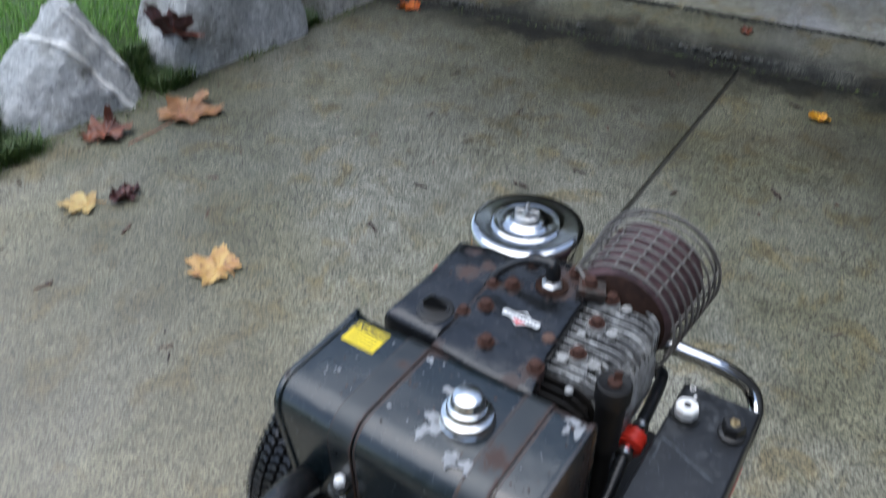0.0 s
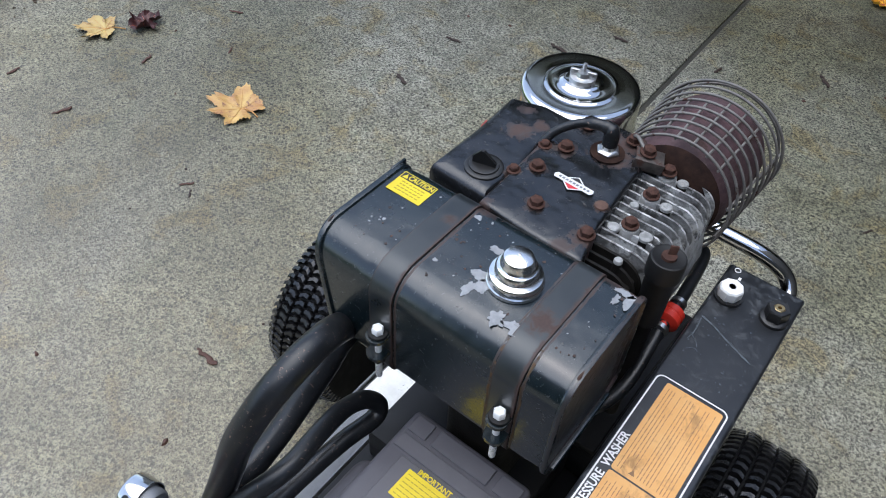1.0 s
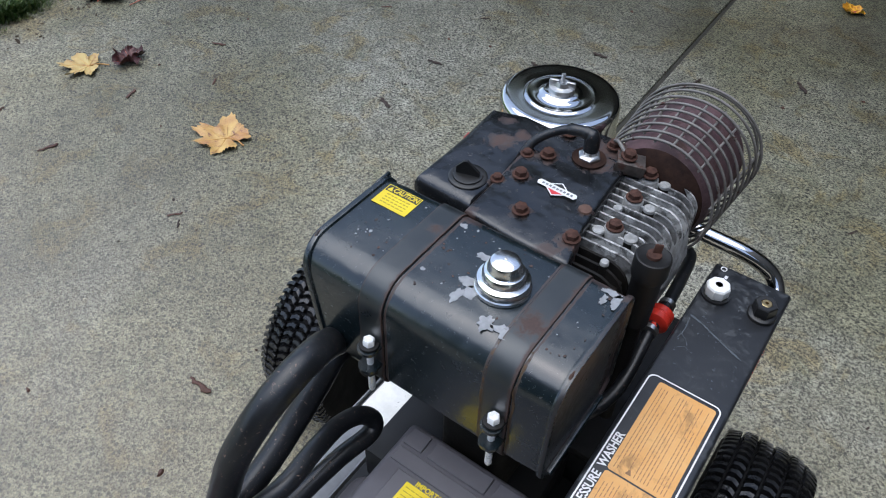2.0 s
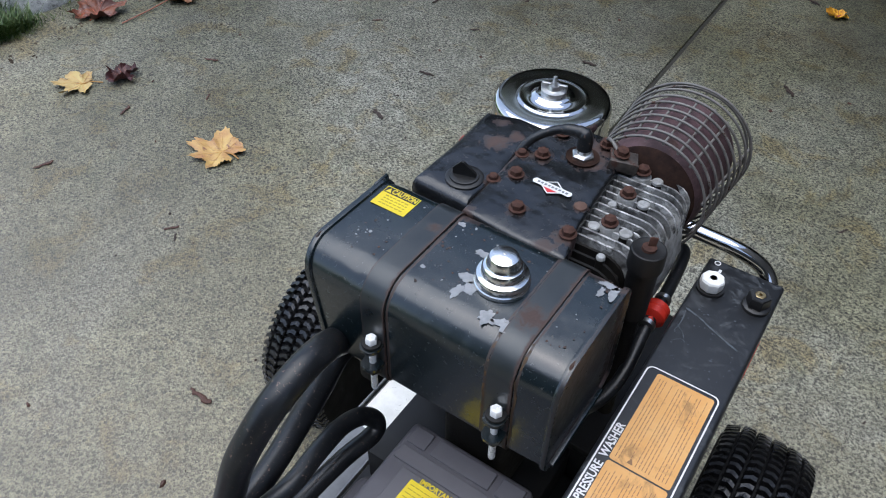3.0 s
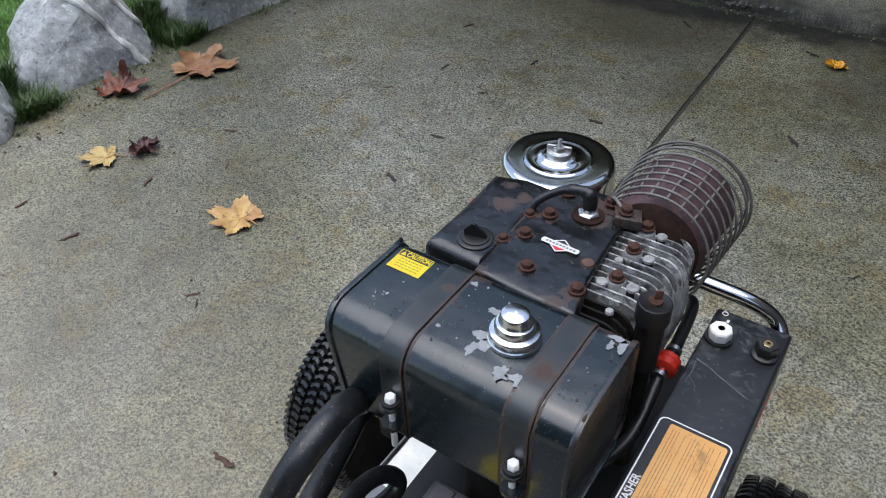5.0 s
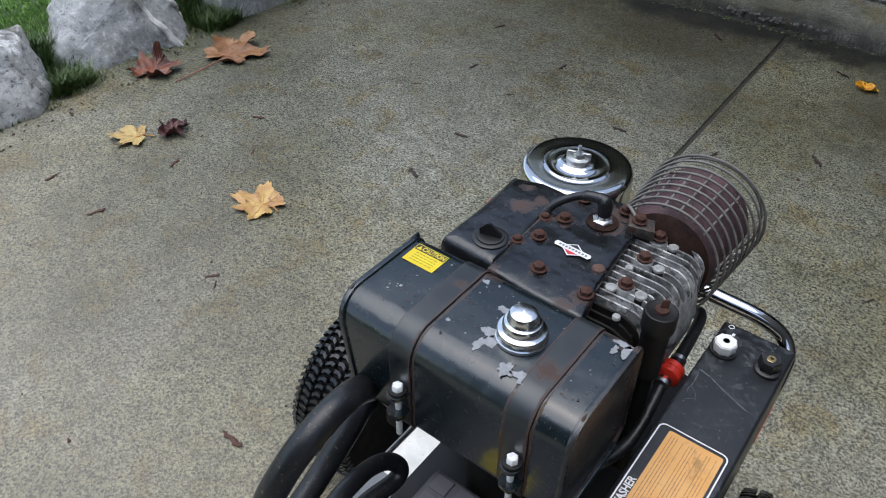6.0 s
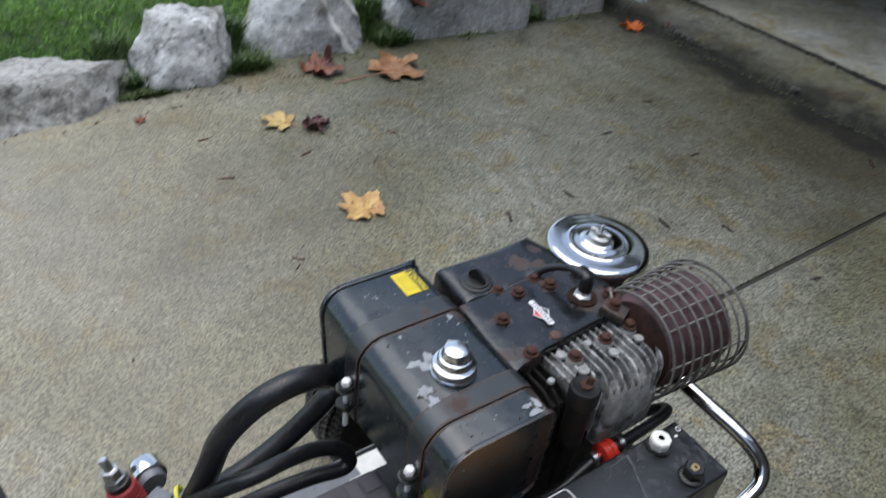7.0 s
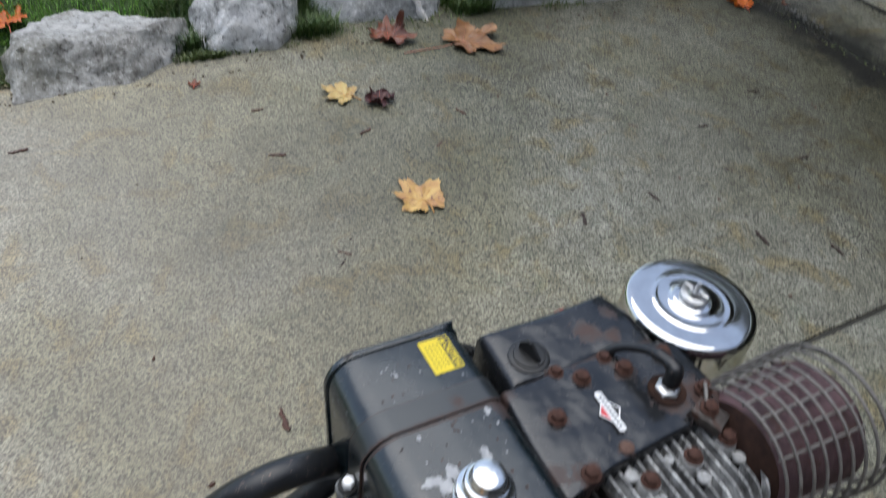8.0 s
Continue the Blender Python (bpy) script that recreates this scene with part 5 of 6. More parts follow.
# black casting material puts the shade of the fin gaps into the colour
head = part("cylinder_head", Shape().box(0.03, 0.12, 0.012, 0.162, 0.6, 0.634, 0.004), M["block"], washer, "corroded cast aluminium cylinder head, painted dark for the shade between its fins")
for i in range(13):
    y = 0.02 + i * 0.0117
    part("fin", fin(y, 0.045, 0.143 - 0.001 * abs(i - 9), 0.575, 0.6635, 0.026, 0.0013), M["alu"], head, "", 30)
for i in range(5):
    y = -0.038 + i * 0.0125
    part("fin", fin(y, 0.05, 0.128, 0.56, 0.6585, 0.03, 0.0016), M["block"], head, "blackened cylinder fin", 30)
for x, y, z in ((0.087, 0.05, 0.6755), (0.083, 0.105, 0.6755), (0.081, 0.149, 0.678)):
    ob = part("bolt", BOLT, M["rust"], head, "rusted hexagon head bolt")
    ob.matrix_basis = pose(x, y, z, 0, 0, 25 + 700 * y)
    part("bolt_boss", Shape().lathe([(0.0115, 0.635), (0.011, 0.6645), (0.01, 0.666), (0.0, 0.666)], (x, y, 0), n=24), M["boss"], head, "whitened bolt boss")
for x, y, r in ((0.074, 0.04, 0.008), (0.107, 0.048, 0.0085), (0.075, 0.083, 0.006), (0.103, 0.103, 0.008), (0.101, 0.001, 0.0055), (0.1, 0.15, 0.0075)):
    s = Shape().lathe([(r * 0.88, 0.6615), (r * 0.85, 0.6645), (r * 0.7, 0.6655), (0.0, 0.6655)], (x, y, 0), n=22)
    tops = len(s.f)
    s.lathe([(r * 0.95, 0.63), (r * 0.88, 0.6615)], (x, y, 0), n=22)
    s.k = [0 if q < tops else 1 for q in range(len(s.f))]
    part("boss", s, [M["boss"], M["block"]], head, "round boss with a whitened top")
part("exhaust_elbow", Shape().box(0.075, 0.143, 0.07, 0.17, 0.535, 0.6, 0.01, 3).tube(curve([(0.105, 0.12, 0.57), (0.105, 0.15, 0.585), (0.1, 0.19, 0.6)], 6), 0.024, 16), M["alu"], washer, "whitened aluminium exhaust port")

lump = Shape().box(0.115, 0.149, 0.07, 0.152, 0.578, 0.642, 0.012, 4, 0)
lump.v = [(x - 0.25 * max(0.0, z - 0.6) + 0.0015 * noise.noise(Vector((y * 90, z * 90, 1))), y, z) for x, y, z in lump.v]
part("port_casting", lump, M["chalk"], head, "chalk-white corroded casting below the fins")

# bracket that holds the guard
part("guard_bracket", Shape().box(-0.016, 0.016, -0.011, 0.011, 0, 0.003, 0.001, 2, 0, pose(0.058, 0.142, 0.683, 4, 8, 25)).box(-0.017, 0.017, -0.0115, -0.009, -0.012, 0.003, 0.001, 2, 0, pose(0.058, 0.142, 0.683, 4, 8, 25)), M["bracket"], washer, "rusty folded steel bracket")
ob = part("bolt", BOLT, M["rust_pale"], washer, "rusted bracket bolt")
ob.matrix_basis = pose(0.056, 0.141, 0.6965, 4, 8, 10)


# muffler and its wire guard
MX, MZ, MY0 = 0.085, 0.63, 0.158


def muffler():
    rx, rz = 0.066, 0.0705
    prof = [(0.0, -0.004), (0.4, -0.003), (0.62, -0.001), (0.78, 0.003), (0.88, 0.008), (0.94, 0.014), (0.965, 0.021), (0.965, 0.028), (0.9, 0.031), (0.89, 0.036), (0.93, 0.04), (0.985, 0.043), (0.99, 0.057), (0.955, 0.0605), (0.955, 0.0645), (0.99, 0.068), (0.99, 0.086), (1.0, 0.089), (1.0, 0.093), (0.96, 0.096), (0.9, 0.097), (0.5, 0.096), (0.0, 0.096)]
    s = Shape()
    n = 64
    v, f = [], []
    for r, h in prof:
        for i in range(n):
            w = 2 * math.pi * i / n
            v.append((MX + rx * r * math.cos(w), MY0 + h * 1.3, MZ + rz * r * math.sin(w)))
    for j in range(len(prof) - 1):
        for i in range(n):
            a, b = j * n + i, j * n + (i + 1) % n
            f.append((a, a + n, b + n, b))
    s.add(v, f)
    s.k = [1 if q < 4 * n else 0 for q in range(len(f))]
    drum = part("muffler", s, [M["drum"], M["drum_end"]], washer, "rusty maroon oval drum muffler")

    def ring(y, a0, a1, n2=44):
        gx, gz = 0.073 + 0.075 * (y - 0.172), 0.08
        return [(MX + gx * math.cos(w), y, MZ + gz * math.sin(w)) for w in [math.radians(a0 + (a1 - a0) * i / n2) for i in range(n2 + 1)]]

    for i in range(9):
        y = 0.161 + 0.0168 * i
        part("guard_wire", Shape().tube(ring(y, -75, 172), 0.0017, 8), M["wire"], drum, "", 60)
    # lengthwise wires over the top, of unequal length, and two lower ones
    for a, y0, y1 in ((-52, 0.16, 0.297), (-18, 0.16, 0.3), (14, 0.16, 0.3), (52, 0.16, 0.27), (68, 0.16, 0.27), (84, 0.16, 0.262), (100, 0.16, 0.25), (116, 0.176, 0.25), (132, 0.174, 0.3), (160, 0.16, 0.3)):
        w = math.radians(a)
        pts = []
        for k in range(7):
            y = y0 + (y1 - y0) * k / 6
            gx, gz = 0.0702 + 0.075 * (y - 0.172), 0.0772
            pts.append((MX + gx * math.cos(w), y, MZ + gz * math.sin(w)))
        part("guard_wire", Shape().tube(pts, 0.0016, 8), M["wire"], drum, "", 60)
    for y, k in ((0.298, 0.98), (0.304, 0.9)):
        end = [(MX + 0.0825 * k * math.cos(w), y, MZ + 0.08 * k * math.sin(w)) for w in [2 * math.pi * i / 48 for i in range(48)]]
        part("guard_ring", Shape().tube(end, 0.0018, 8, closed=True), M["wire"], drum, "", 60)
    part("guard_wire", Shape().tube(curve([(MX - 0.07, 0.174, MZ + 0.03), (MX - 0.06, 0.165, MZ + 0.05), (0.035, 0.152, 0.694), (0.05, 0.142, 0.69)], 6), 0.0022, 8), M["wire"], drum, "", 60)


muffler()


# air cleaner
def air_cleaner():
    x, y, up = -0.1, 0.276, 0.026
    body = part("air_cleaner", Shape().lathe([(0.07, 0.54), (0.074, 0.545), (0.074, 0.575)], (x, y, up), n=48).lathe([(0.03, 0.46), (0.03, 0.54)], (x, y, up), n=24), M["black"], washer, "black air cleaner pan")
    prof = [(0.0785, 0.558), (0.0805, 0.56), (0.0805, 0.563), (0.0792, 0.566), (0.0792, 0.599), (0.0786, 0.6045), (0.0768, 0.6088), (0.0742, 0.6112), (0.0708, 0.6122), (0.067, 0.6124), (0.058, 0.6122), (0.05, 0.6124), (0.0475, 0.6126), (0.046, 0.6136), (0.0445, 0.614), (0.0425, 0.6136), (0.03, 0.6134), (0.028, 0.6142), (0.0255, 0.6168), (0.0235, 0.6182), (0.021, 0.6187), (0.0, 0.6188)]
    part("cover", Shape().lathe([(r * 1.03, h) for r, h in prof], (x, y, up), n=72), M["chrome"], body, "polished chrome air cleaner cover", 30)
    s = Shape().lathe([(0.0175, 0.6186), (0.0175, 0.6235), (0.0175, 0.6245), (0.01, 0.6255), (0.008, 0.631), (0.0, 0.631)], (x, y, up), n=30)
    s.tube([(x, y, 0.63 + up), (x, y, 0.643 + up)], 0.0028, 10)
    for k in (1, -1):
        s.box(0.004, 0.018, -0.003, 0.003, 0.622, 0.633, 0.002, 2, 0, pose(x, y, up, 0, 0, 15 if k == 1 else 195))
    part("wing_nut", s, M["zinc"], body, "bright wing nut")


air_cleaner()

# oil filler tube with a rusty lever
filler = part("filler_tube", Shape().lathe([(0.0, 0.6), (0.0145, 0.6), (0.0152, 0.664), (0.0172, 0.667), (0.0182, 0.671), (0.0182, 0.69), (0.0174, 0.6925), (0.016, 0.6932), (0.015, 0.6925), (0.0, 0.6925)], (0.144, 0.009, 0), n=36), M["frame"], washer, "black filler tube with a cup-shaped top")
part("lever", Shape().box(-0.0042, 0.0042, -0.0014, 0.0014, 0, 0.013, 0.001, 2, 0, pose(0.145, 0.011, 0.692, -10, 8, 35)).lathe([(0.0075, 0.692), (0.0072, 0.6955), (0.0, 0.696)], (0.144, 0.009, 0), n=20), M["rust"], filler, "rusty lever")
part("filler_stem", Shape().lathe([(0.01, 0.42), (0.01, 0.656)], (0.143, 0.012, 0), n=20), M["block"], filler)

# fuel line and its red filter
part("fuel_hose", Shape().tube(curve([(0.105, 0.2, 0.49), (0.128, 0.225, 0.515), (0.142, 0.21, 0.527), (0.149, 0.16, 0.532), (0.153, 0.1, 0.537), (0.153, 0.06, 0.533), (0.156, 0.0, 0.513), (0.149, -0.032, 0.499), (0.132, -0.054, 0.484), (0.1, -0.07, 0.46)], 8), 0.0078, 14), M["rubber"], washer, "black ribbed fuel hose")
filt = part("fuel_filter", Shape().lathe([(0.006, -0.02), (0.0065, -0.012), (0.013, -0.0105), (0.0155, -0.009), (0.0155, -0.002), (0.0145, -0.001), (0.0145, 0.001), (0.0155, 0.002), (0.0155, 0.009), (0.013, 0.0105), (0.0065, 0.012), (0.006, 0.02)], (0.153, 0.082, 0.537), (0, 1, 0.05), 32), M["red"], washer, "bright red in-line fuel filter")
for y in (0.056, 0.104):
    part("clip", Shape().lathe([(0.0098, -0.003), (0.0098, 0.003)], (0.153, y + 0.003, 0.537), (0, 1, 0.05), 20), M["zinc"], filt, "bright hose clip")

# control panel box with its labels
PX0, PX1, PY0, PY1, PZ = 0.179, 0.268, -0.46, 0.17, 0.575
panel = part("panel_box", Shape().box(PX0, PX1, PY0, PY1, 0.47, PZ, 0.004, 3), M["panel"], washer, "long black steel panel box with scratches")
part("red_strip", Shape().box(PX1 - 0.001, PX1 + 0.0006, 0.1, 0.164, 0.474, 0.484, 0.0003, 1), M["red"], panel, "red strip low on the side")


def panel_label():
    s = Shape()
    z = PZ + 0.0002
    x0, x1, y0, y1 = 0.1835, 0.2605, -0.44, -0.024
    outer, inner = rounded(x0, x1, y0, y1, 0.008, 6), rounded(x0 + 0.0016, x1 - 0.0016, y0 + 0.0016, y1 - 0.0016, 0.0066, 6)
    n = len(outer)
    s.add([(x, y, z + 0.0005) for x, y in outer] + [(x, y, z + 0.0005) for x, y in inner], [(i, (i + 1) % n, (i + 1) % n + n, i + n) for i in range(n)], 0)
    s.flat(rounded(x0 + 0.0125, x1 - 0.0045, -0.1475, y1 - 0.0055, 0.003, 4), z, 0.0004, 1)
    s.flat(rounded(x0 + 0.0125, x1 - 0.0045, y0 + 0.006, -0.1495, 0.003, 4), z, 0.0004, 1)
    place = Matrix.Translation((x0 + 0.0078, -0.154, z + 0.0005)) @ Matrix.Rotation(math.radians(90), 4, "Z")
    s.text("PRESSURE  WASHER", 0.0119, place, 0, 0.0001, 0.9, 0.022)
    g = random.Random(5)
    # unreadable small print, line by line along the label
    for j in range(16):
        x = x0 + 0.017 + j * 0.0033
        if j in (5, 11):
            continue
        y = -0.143
        stop = -0.036 - (0.03 if j in (3, 9, 14) else 0.0)
        if j in (2, 3):
            y = -0.125
        while y < stop:
            w = g.uniform(0.003, 0.008)
            s.rect(x, x + 0.0007, y, min(y + w, stop), z + 0.0004, 0.0001, 2)
            y += w + 0.0013
        y = y0 + 0.02
        while y < -0.16:
            w = g.uniform(0.003, 0.008)
            s.rect(x, x + 0.0007, y, min(y + w, -0.157), z + 0.0004, 0.0001, 2)
            y += w + 0.0013
    s.flat([(x0 + 0.0285, -0.143), (x0 + 0.0345, -0.143), (x0 + 0.0315, -0.1365)], z + 0.0006, 0.0001, 2)
    part("instruction_label", s, [M["white_ink"], M["orange"], M["faded_ink"]], panel, "faded orange instruction label lettered PRESSURE WASHER", 0)


panel_label()
tagged(part("water_spots", flecks(80, PX0 + 0.006, PX1 - 0.006, -0.01, PY1 - 0.01, PZ + 0.0001, 0.0017, 73, lambda x, y: math.hypot(x - 0.197, y - 0.117) > 0.022 and math.hypot(x - 0.249, y - 0.119) > 0.022), M["scratch"], panel, "pale dried water spots", 0), kind="stuff")


def stroke(points, width, z, seed):
    pts = curve([(x, y, 0) for x, y in points], 6)
    v, f = [], []
    for i, p in enumerate(pts):
        d = (pts[min(i + 1, len(pts) - 1)] - pts[max(i - 1, 0)]).normalized()
        w = width * (0.5 + abs(noise.noise(Vector((i * 0.6, seed, 0)))))
        v += [(p.x - d.y * w, p.y + d.x * w, z), (p.x + d.y * w, p.y - d.x * w, z)]
        if i:
            f.append((2 * i - 2, 2 * i - 1, 2 * i + 1, 2 * i))
    return Shape().add(v, f)


for pts, w, sd in ((((0.186, 0.073), (0.204, 0.067), (0.222, 0.058), (0.253, 0.045)), 0.0016, 1), (((0.187, 0.034), (0.189, 0.05), (0.187, 0.07)), 0.0008, 2), (((0.186, 0.045), (0.196, 0.036), (0.2, 0.03)), 0.0007, 3), (((0.19, 0.02), (0.198, 0.027), (0.203, 0.025)), 0.0005, 4)):
    part("scratch", stroke(pts, w, PZ + 0.0004, sd), M["scratch"], panel, "pale scratch in the paint", 0)

cap = part("white_knob", Shape().lathe([(0.0155, 0.0), (0.016, 0.002), (0.016, 0.004)], (0.197, 0.117, PZ), n=30), M["black"], panel, "black collar")
part("hex_cap", Shape().lathe([(0.013, 0.004), (0.0138, 0.006), (0.0136, 0.0155), (0.0122, 0.0175), (0.0055, 0.0178)], (0.197, 0.117, PZ), n=8).lathe([(0.0057, 0.0176), (0.0055, 0.0155), (0.0, 0.0155)], (0.197, 0.117, PZ), n=24), M["white"], cap, "white faceted plastic cap", 30)
part("centre_screw", Shape().lathe([(0.005, 0.0155), (0.005, 0.0172), (0.004, 0.0178), (0.0, 0.0178)], (0.197, 0.117, PZ), n=20), M["rail"], cap, "grey screw in the cap")
ring = [(0.1905 + 0.0032 * math.cos(w), 0.1615 + 0.0032 * math.sin(w), PZ + 0.0008) for w in [2 * math.pi * i / 24 for i in range(24)]]
part("marking", Shape().tube(ring, 0.0007, 6, closed=True).rect(0.1955, 0.199, 0.148, 0.153, PZ + 0.0003, 0.0003), M["white_ink"], panel, "small white printed ring")
key = part("key_switch", Shape().lathe([(0.0155, 0.0), (0.0155, 0.004), (0.0135, 0.0055)], (0.249, 0.119, PZ), n=34), M["black"], panel, "black threaded collar")
part("slotted_nut", Shape().lathe([(0.012, 0.0055), (0.0128, 0.007), (0.0128, 0.0185), (0.0115, 0.02), (0.0065, 0.02), (0.0065, 0.014)], (0.249, 0.119, PZ), n=6), M["black"], key, "black hexagonal nut", 30)
part("brass_insert", Shape().lathe([(0.0062, 0.012), (0.0062, 0.0195), (0.005, 0.0205), (0.002, 0.0205), (0.0018, 0.016), (0.0, 0.016)], (0.249, 0.119, PZ), n=22), M["brass"], key, "dull brass centre")

# belt-guard box with the yellow label
BX0, BX1, BY0, BY1, BZ = -0.02, 0.137, -0.48, -0.156, 0.462


def guard_box():
    s = Shape()
    s.box(BX0, BX1, BY0, BY1, 0.37, BZ, 0.008, 3)
    ob = part("pump_cover", s, M["plastic"], washer, "grey-black moulded plastic pump cover")
    side = Shape().box(-0.052, 0.0, BY0, -0.215, 0.33, 0.415, 0.02, 4)
    part("cover_shoulder", side, M["plastic"], ob)
    for x0, x1, y0, y1 in ((-0.012, 0.012, -0.186, -0.164), (0.02, 0.094, -0.186, -0.164), (0.102, 0.13, -0.186, -0.164), (-0.012, 0.13, -0.209, -0.191), (0.004, 0.118, -0.312, -0.214)):
        part("raised_panel", Shape().box(x0, x1, y0, y1, BZ - 0.004, BZ + 0.0025, 0.0007, 1), M["plastic"], ob)
    lab = Shape()
    z = BZ + 0.0027
    lab.flat([(0.02, -0.256), (0.086, -0.256), (0.086, -0.224), (0.072, -0.224), (0.072, -0.2215), (0.021, -0.2215)], z, 0.0004, 0)
    lab.text("IMPORTANT", 0.0085, Matrix.Translation((0.052, -0.218, z + 0.0003)), 0, 0.0001, 0.9, 0.03)
    g = random.Random(9)
    for i in range(6):
        x, y = 0.024, -0.2265 - i * 0.005
        while x < 0.08:
            w = g.uniform(0.003, 0.008)
            lab.rect(x, min(x + w, 0.082), y - 0.0011, y, z + 0.0004, 0.0001, 1)
            x += w + 0.0013
    part("important_label", lab, [M["yellow"], M["olive_ink"]], ob, "yellow IMPORTANT sticker with worn edge", 0)


guard_box()

# frame, axle and wheels
RZ = 0.25
frame_l = part("frame_rail", Shape().box(-0.182, -0.12, -0.75, 0.3, RZ - 0.04, RZ, 0.003).box(-0.1855, -0.1825, -0.75, 0.3, RZ - 0.04, RZ + 0.007, 0.001).box(-0.1195, -0.1165, -0.75, 0.3, RZ - 0.04, RZ + 0.007, 0.001), M["rail"], washer, "grey steel frame rail")
part("rail_label", Shape().flat([(-0.178, -0.1), (-0.145, -0.1), (-0.145, -0.122), (-0.124, -0.122), (-0.124, 0.03), (-0.178, 0.03)], RZ + 0.0003, 0.0006), M["plate"], frame_l, "scuffed white label on the rail", 0)
part("frame_rail", Shape().box(0.13, 0.19, -0.75, 0.3, RZ - 0.04, RZ, 0.003), M["frame"], washer, "black steel frame rail")
for y in (-0.7, -0.3, 0.0, 0.28):
    part("cross_member", Shape().box(-0.1195, 0.1295, y - 0.02, y + 0.02, RZ - 0.035, RZ - 0.002, 0.003), M["frame"], washer)
part("engine_tray", Shape().box(-0.105, 0.165, 0.0, 0.29, RZ + 0.001, 0.33, 0.003), M["frame"], washer, "black steel engine tray")
part("deck_plate", Shape().box(-0.112, 0.176, -0.6, -0.005, RZ + 0.001, RZ + 0.01, 0.002).box(-0.1, 0.12, -0.16, -0.005, RZ + 0.011, 0.325, 0.004), M["frame"], washer, "black steel deck plate under the pump")
AY, AZ = 0.075, 0.169
part("axle", Shape().tube([(-0.38, AY, AZ), (0.385, AY, AZ)], 0.0125, 16), M["frame"], washer, "black axle")
for x in (-0.15, 0.16):
    part("axle_bracket", Shape().box(x - 0.012, x + 0.012, AY - 0.03, AY + 0.03, AZ - 0.02, RZ - 0.038, 0.003), M["frame"], washer)
for y in (-0.68,):
    part("front_leg", Shape().box(0.05, 0.08, y - 0.02, y + 0.02, 0.012, RZ - 0.034, 0.004).box(0.03, 0.1, y - 0.03, y + 0.03, 0.0, 0.012, 0.003), M["frame"], washer)


def wheel(xm):
    R = 0.168
    root = part("wheel", Shape().lathe([(0.0, -0.03), (0.02, -0.032), (0.02, -0.02), (0.06, -0.012), (0.076, -0.045), (0.082, -0.05), (0.08, -0.04), (0.074, 0.0), (0.08, 0.04), (0.082, 0.05), (0.076, 0.045), (0.06, 0.012), (0.02, 0.02), (0.02, 0.032), (0.0, 0.03)], (xm, AY, AZ), (1, 0, 0), 40), M["rail"], washer, "small wheel with a turf-tread tyre")
    prof = [(0.078, -0.05), (0.095, -0.059), (0.12, -0.065), (0.139, -0.0645), (0.15, -0.06), (R - 0.013, -0.047), (R - 0.0105, -0.024), (R - 0.01, 0.0), (R - 0.0105, 0.024), (R - 0.013, 0.047), (0.15, 0.06), (0.139, 0.0645), (0.12, 0.065), (0.095, 0.059), (0.078, 0.05)]
    tyre = part("tyre", Shape().lathe(prof, (xm, AY, AZ), (1, 0, 0), 72), M["sidewall"], root, "wet black tyre")
    s = Shape()
    rows, count = 6, 74
    pitch = 0.127 / rows
    # bent lugs: each one is kinked in the middle like a shallow Z
    outline = ((-0.48, -0.12), (0.05, -0.42), (0.48, -0.2), (0.46, 0.34), (-0.05, 0.14), (-0.48, 0.42))
    for j in range(rows):
        u0 = -0.0635 + (j + 0.5) * pitch
        lean = 1 if j % 2 else -1
        for i in range(count):
            a = 2 * math.pi * (i + 0.5 * (j % 2)) / count
            v = []
            for k, drop in ((1.0, 0.0115), (0.96, 0.002), (0.82, 0.0)):
                for px, py in outline:
                    u = u0 + px * k * pitch * 0.92
                    w = a + (py * k + 0.3 * px * lean) * 2 * math.pi / count
                    rr = R - drop - max(0.0, abs(u) - 0.036) * 0.42 + 0.0006 * noise.noise(Vector((u * 400, w * 60, 1)))
                    v.append((xm + u, AY + rr * math.cos(w), AZ + rr * math.sin(w)))
            s.add(v, [(q * 6 + n, q * 6 + (n + 1) % 6, q * 6 + 6 + (n + 1) % 6, q * 6 + 6 + n) for q in (0, 1) for n in range(6)] + [tuple(range(12, 18))])
    tagged(part("tread", s, M["tyre"], tyre, "", 0), kind="stuff")


wheel(0.338)
wheel(-0.334)

# chrome handle behind the engine
part("handle_tube", Shape().tube(curve([(0.0, 0.345, 0.46), (0.08, 0.352, 0.452), (0.13, 0.358, 0.445), (0.18, 0.366, 0.436), (0.212, 0.372, 0.424), (0.234, 0.374, 0.408), (0.248, 0.362, 0.392), (0.252, 0.34, 0.378), (0.25, 0.29, 0.355), (0.23, 0.2, 0.31), (0.19, 0.12, 0.262), (0.165, 0.08, 0.258)], 8), 0.0125, 18), M["chrome"], washer, "bent chrome handle tube")
part("handle_stay", Shape().box(-0.18, 0.19, 0.302, 0.317, RZ - 0.04, RZ, 0.003).box(-0.012, 0.012, 0.318, 0.343, RZ - 0.03, 0.465, 0.003), M["frame"], washer)

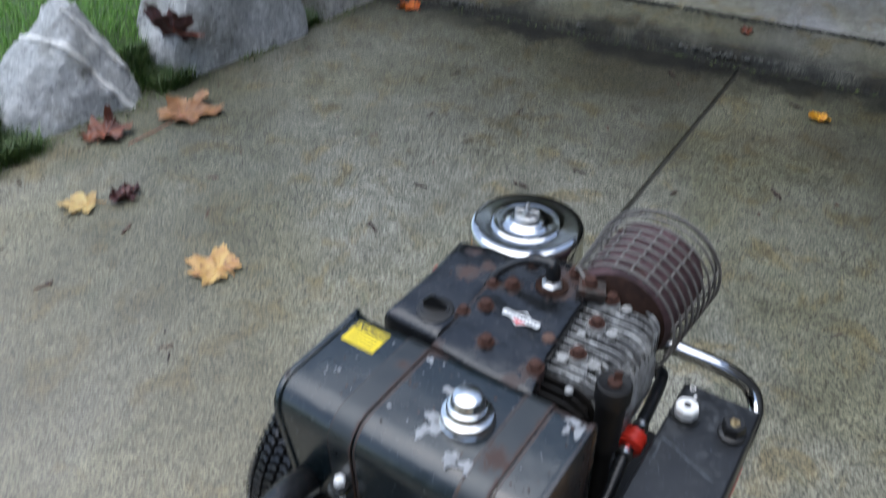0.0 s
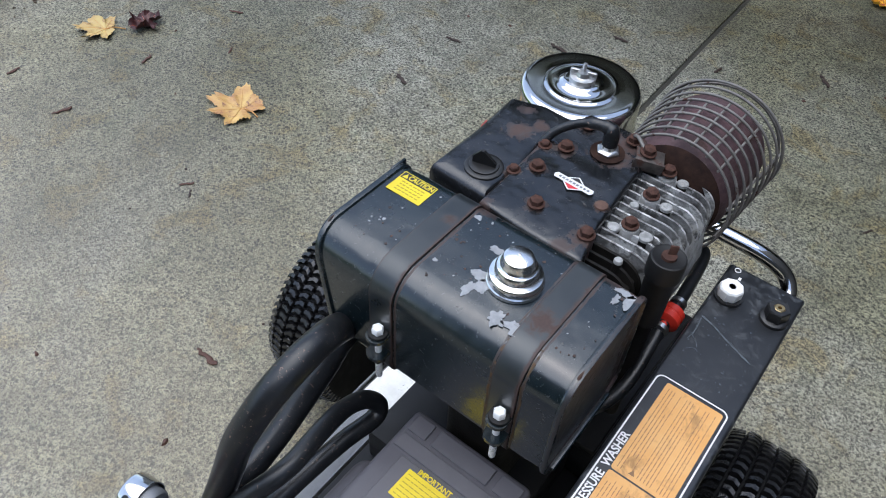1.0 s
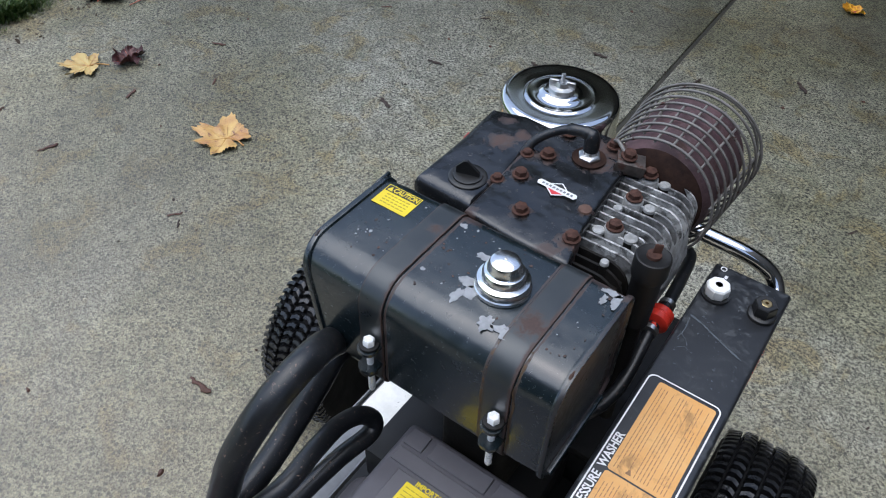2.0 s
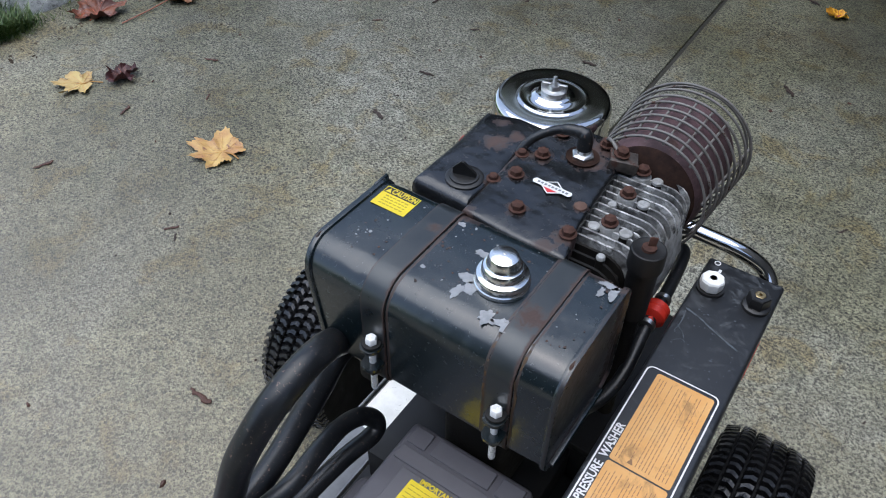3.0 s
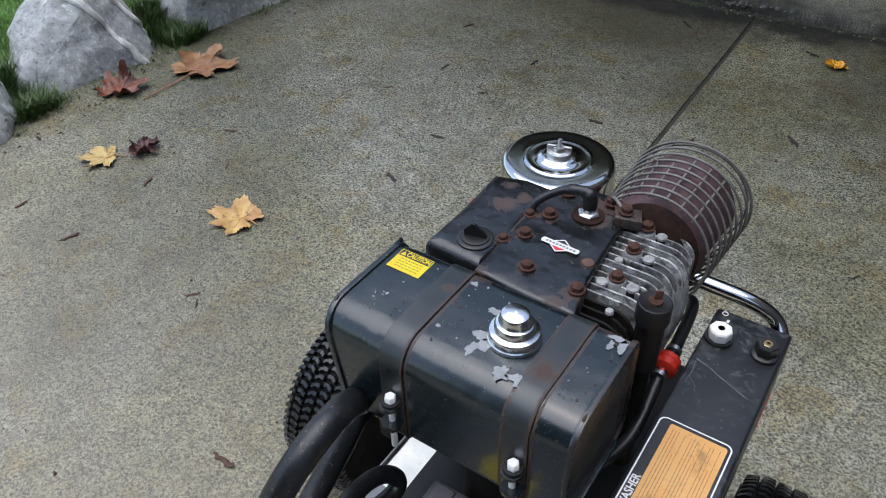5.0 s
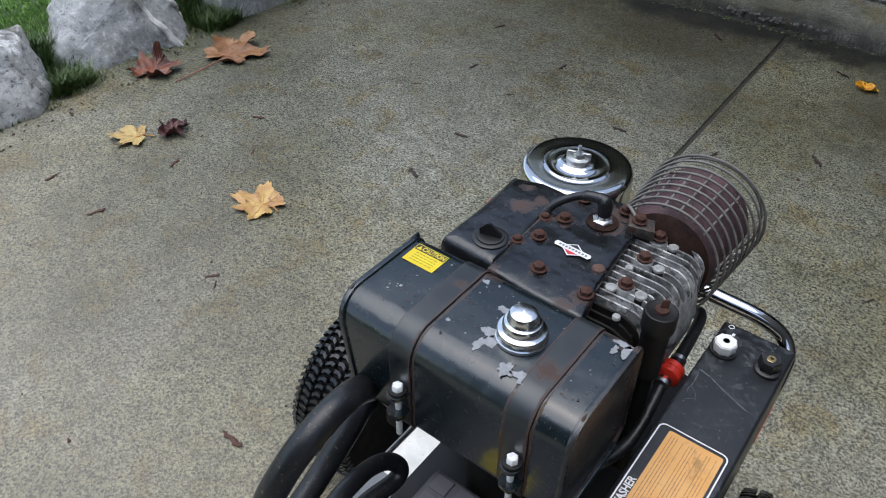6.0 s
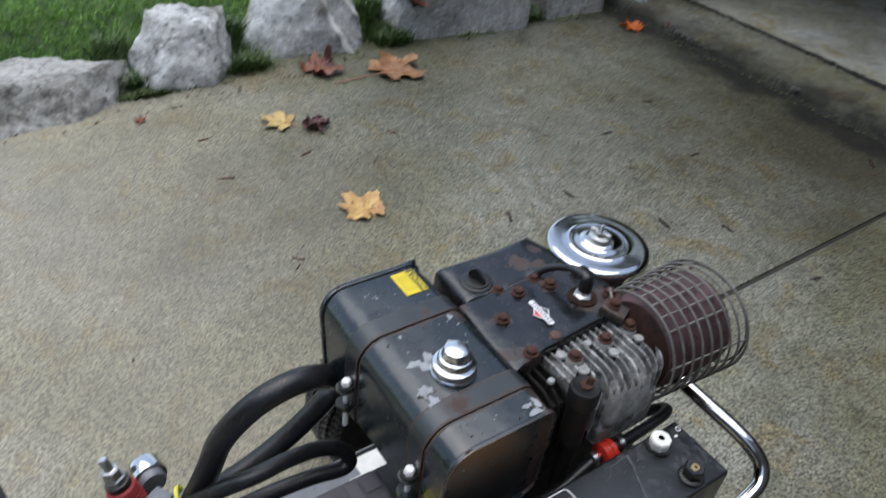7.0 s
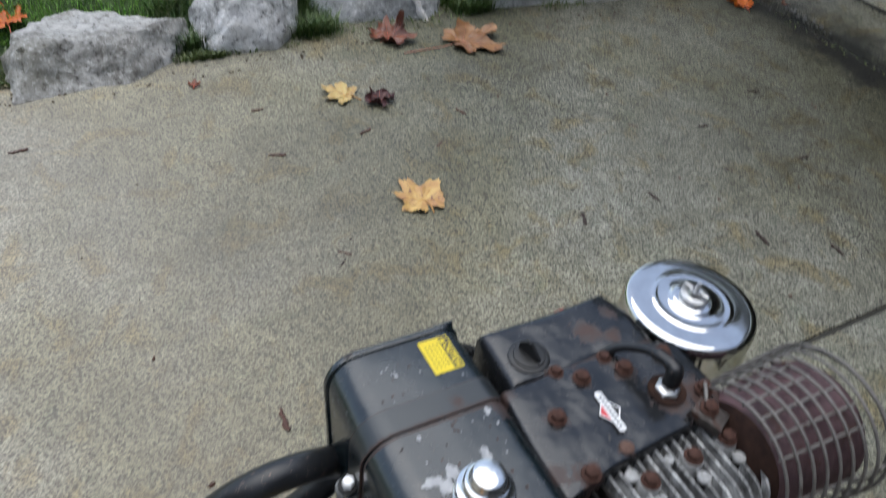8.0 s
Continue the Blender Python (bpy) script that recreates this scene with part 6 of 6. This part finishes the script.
# hoses
part("hose", Shape().tube(curve([(-0.15, -0.375, 0.36), (-0.138, -0.357, 0.41), (-0.125, -0.343, 0.465), (-0.111, -0.328, 0.525), (-0.096, -0.294, 0.578), (-0.09, -0.254, 0.6), (-0.094, -0.216, 0.594), (-0.106, -0.186, 0.568), (-0.12, -0.158, 0.535), (-0.132, -0.12, 0.5), (-0.136, -0.08, 0.44)], 10), 0.0165, 20), M["rubber"], washer, "thick black rubber hose with mud specks")
part("hose", Shape().tube(curve([(-0.165, -0.36, 0.345), (-0.146, -0.318, 0.385), (-0.142, -0.272, 0.408), (-0.14, -0.228, 0.436), (-0.133, -0.19, 0.475), (-0.13, -0.162, 0.503), (-0.133, -0.125, 0.495), (-0.138, -0.085, 0.44)], 10), 0.0155, 20), M["rubber"], washer, "thick black rubber hose with mud specks")
part("hose", Shape().tube(curve([(-0.13, -0.375, 0.395), (-0.09, -0.338, 0.455), (-0.074, -0.302, 0.476), (-0.079, -0.255, 0.472), (-0.087, -0.208, 0.454), (-0.083, -0.178, 0.44), (-0.073, -0.166, 0.424), (-0.07, -0.178, 0.412), (-0.077, -0.226, 0.414), (-0.084, -0.3, 0.41), (-0.1, -0.4, 0.38)], 10), 0.0112, 16), M["rubber"], washer, "black rubber hose looped over the rail")
part("hose", Shape().tube(curve([(-0.74, -0.76, 0.29), (-0.61, -0.7, 0.33), (-0.485, -0.648, 0.335), (-0.37, -0.602, 0.335), (-0.262, -0.59, 0.325), (-0.17, -0.62, 0.29)], 10), 0.0125, 16), M["rubber"], washer, "black high-pressure hose loop")


part("hose", Shape().tube(curve([(-0.52, -0.86, 0.2), (-0.45, -0.755, 0.24), (-0.392, -0.682, 0.25), (-0.365, -0.646, 0.25), (-0.322, -0.612, 0.248), (-0.27, -0.59, 0.235), (-0.2, -0.6, 0.215)], 10), 0.0105, 16), M["brown_hose"], washer, "dull red-brown rubber hose")


def unloader():
    base = Vector((-0.178, -0.437, 0.375))
    up = Vector((-0.018, -0.02, 0.095)).normalized()
    s = Shape().lathe([(0.0, -0.06), (0.019, -0.06), (0.022, -0.057), (0.022, -0.014), (0.0255, -0.012), (0.0255, -0.002), (0.02, 0.0), (0.0, 0.0)], base, up, 6)
    s.box(-0.03, 0.03, -0.02, 0.02, -0.03, 0.012, 0.004, 2, 0, pose(-0.16, -0.448, 0.345, 0, 0, 25))
    s.lathe([(0.0, 0.0), (0.011, 0.0), (0.011, 0.05), (0.014, 0.052), (0.014, 0.062), (0.0, 0.064)], (-0.175, -0.45, 0.35), (-0.3, -1, 0.1), 18)
    body = part("unloader_valve", s, M["frame"], washer, "dark cast unloader valve body", 30)
    prof = [(0.02, 0.0), (0.0215, 0.002)]
    for i in range(5):
        prof += [(0.0215, 0.003 + 0.006 * i), (0.0205, 0.0045 + 0.006 * i), (0.0205, 0.007 + 0.006 * i), (0.0213, 0.0085 + 0.006 * i)]
    prof += [(0.021, 0.036), (0.0195, 0.042), (0.0165, 0.045), (0.0, 0.045)]
    part("red_sleeve", Shape().lathe(prof, base, up, 32), M["red_paint"], body, "worn ribbed red adjuster sleeve", 30)
    part("lock_ring", Shape().lathe([(0.0155, 0.045), (0.0162, 0.046), (0.0162, 0.054), (0.015, 0.055), (0.0, 0.055)], base, up, 28), M["black"], body, "black lock ring")
    part("adjuster_nut", Shape().lathe([(0.0145, 0.055), (0.0145, 0.062), (0.0125, 0.064), (0.0125, 0.076), (0.0105, 0.078), (0.007, 0.079), (0.0068, 0.096), (0.005, 0.0985), (0.0, 0.0985)], base, up, 6), M["zinc"], body, "zinc adjuster nut and stem", 30)
    c, d = Vector((-0.222, -0.406, 0.375)), Vector((1, 0.12, 0.08)).normalized()
    band = part("band_clamp", Shape().lathe([(0.0225, -0.012), (0.0238, -0.012), (0.0242, -0.01), (0.0242, 0.011), (0.0238, 0.013), (0.0225, 0.013), (0.0225, -0.012)], c, d, 44), M["chrome"], body, "chrome band with a hole in it")
    part("band_hole", Shape().lathe([(0.0048, 0.0), (0.0048, 0.0006), (0.0, 0.0006)], c + Vector((0.0, -0.0155, 0.0184)), Vector((0, -0.64, 0.77)), 20), M["black"], band, "dark hole")
    part("valve_end", Shape().lathe([(0.0, -0.014), (0.0222, -0.014), (0.0222, 0.004), (0.0195, 0.009), (0.0195, 0.022), (0.017, 0.026), (0.0, 0.026)], c, d, 36), M["rail"], body, "grey metal valve end")
    part("elbow_block", Shape().box(-0.015, 0.015, -0.016, 0.016, -0.02, 0.014, 0.004, 2, 0, pose(-0.16, -0.408, 0.382, 0, 0, 30)).lathe([(0.011, 0.0), (0.011, 0.03), (0.0125, 0.031), (0.0125, 0.04), (0.0, 0.04)], (-0.16, -0.405, 0.378), (0.25, 0.95, 0.12), 20), M["rail"], body, "grey metal elbow")
    part("yellow_collar", Shape().lathe([(0.0135, -0.0025), (0.0178, -0.0025), (0.0178, 0.0025), (0.0135, 0.0025), (0.0135, -0.0025)], (-0.153, -0.38, 0.384), (0.25, 0.95, 0.3), 28), M["yellow_ring"], body, "yellow plastic collar")
    part("hose_end", Shape().tube([(-0.115, -0.425, 0.36), (-0.118, -0.395, 0.372), (-0.13, -0.375, 0.385)], 0.0135, 14), M["red_rust"], body, "rusty hose end fitting")


unloader()
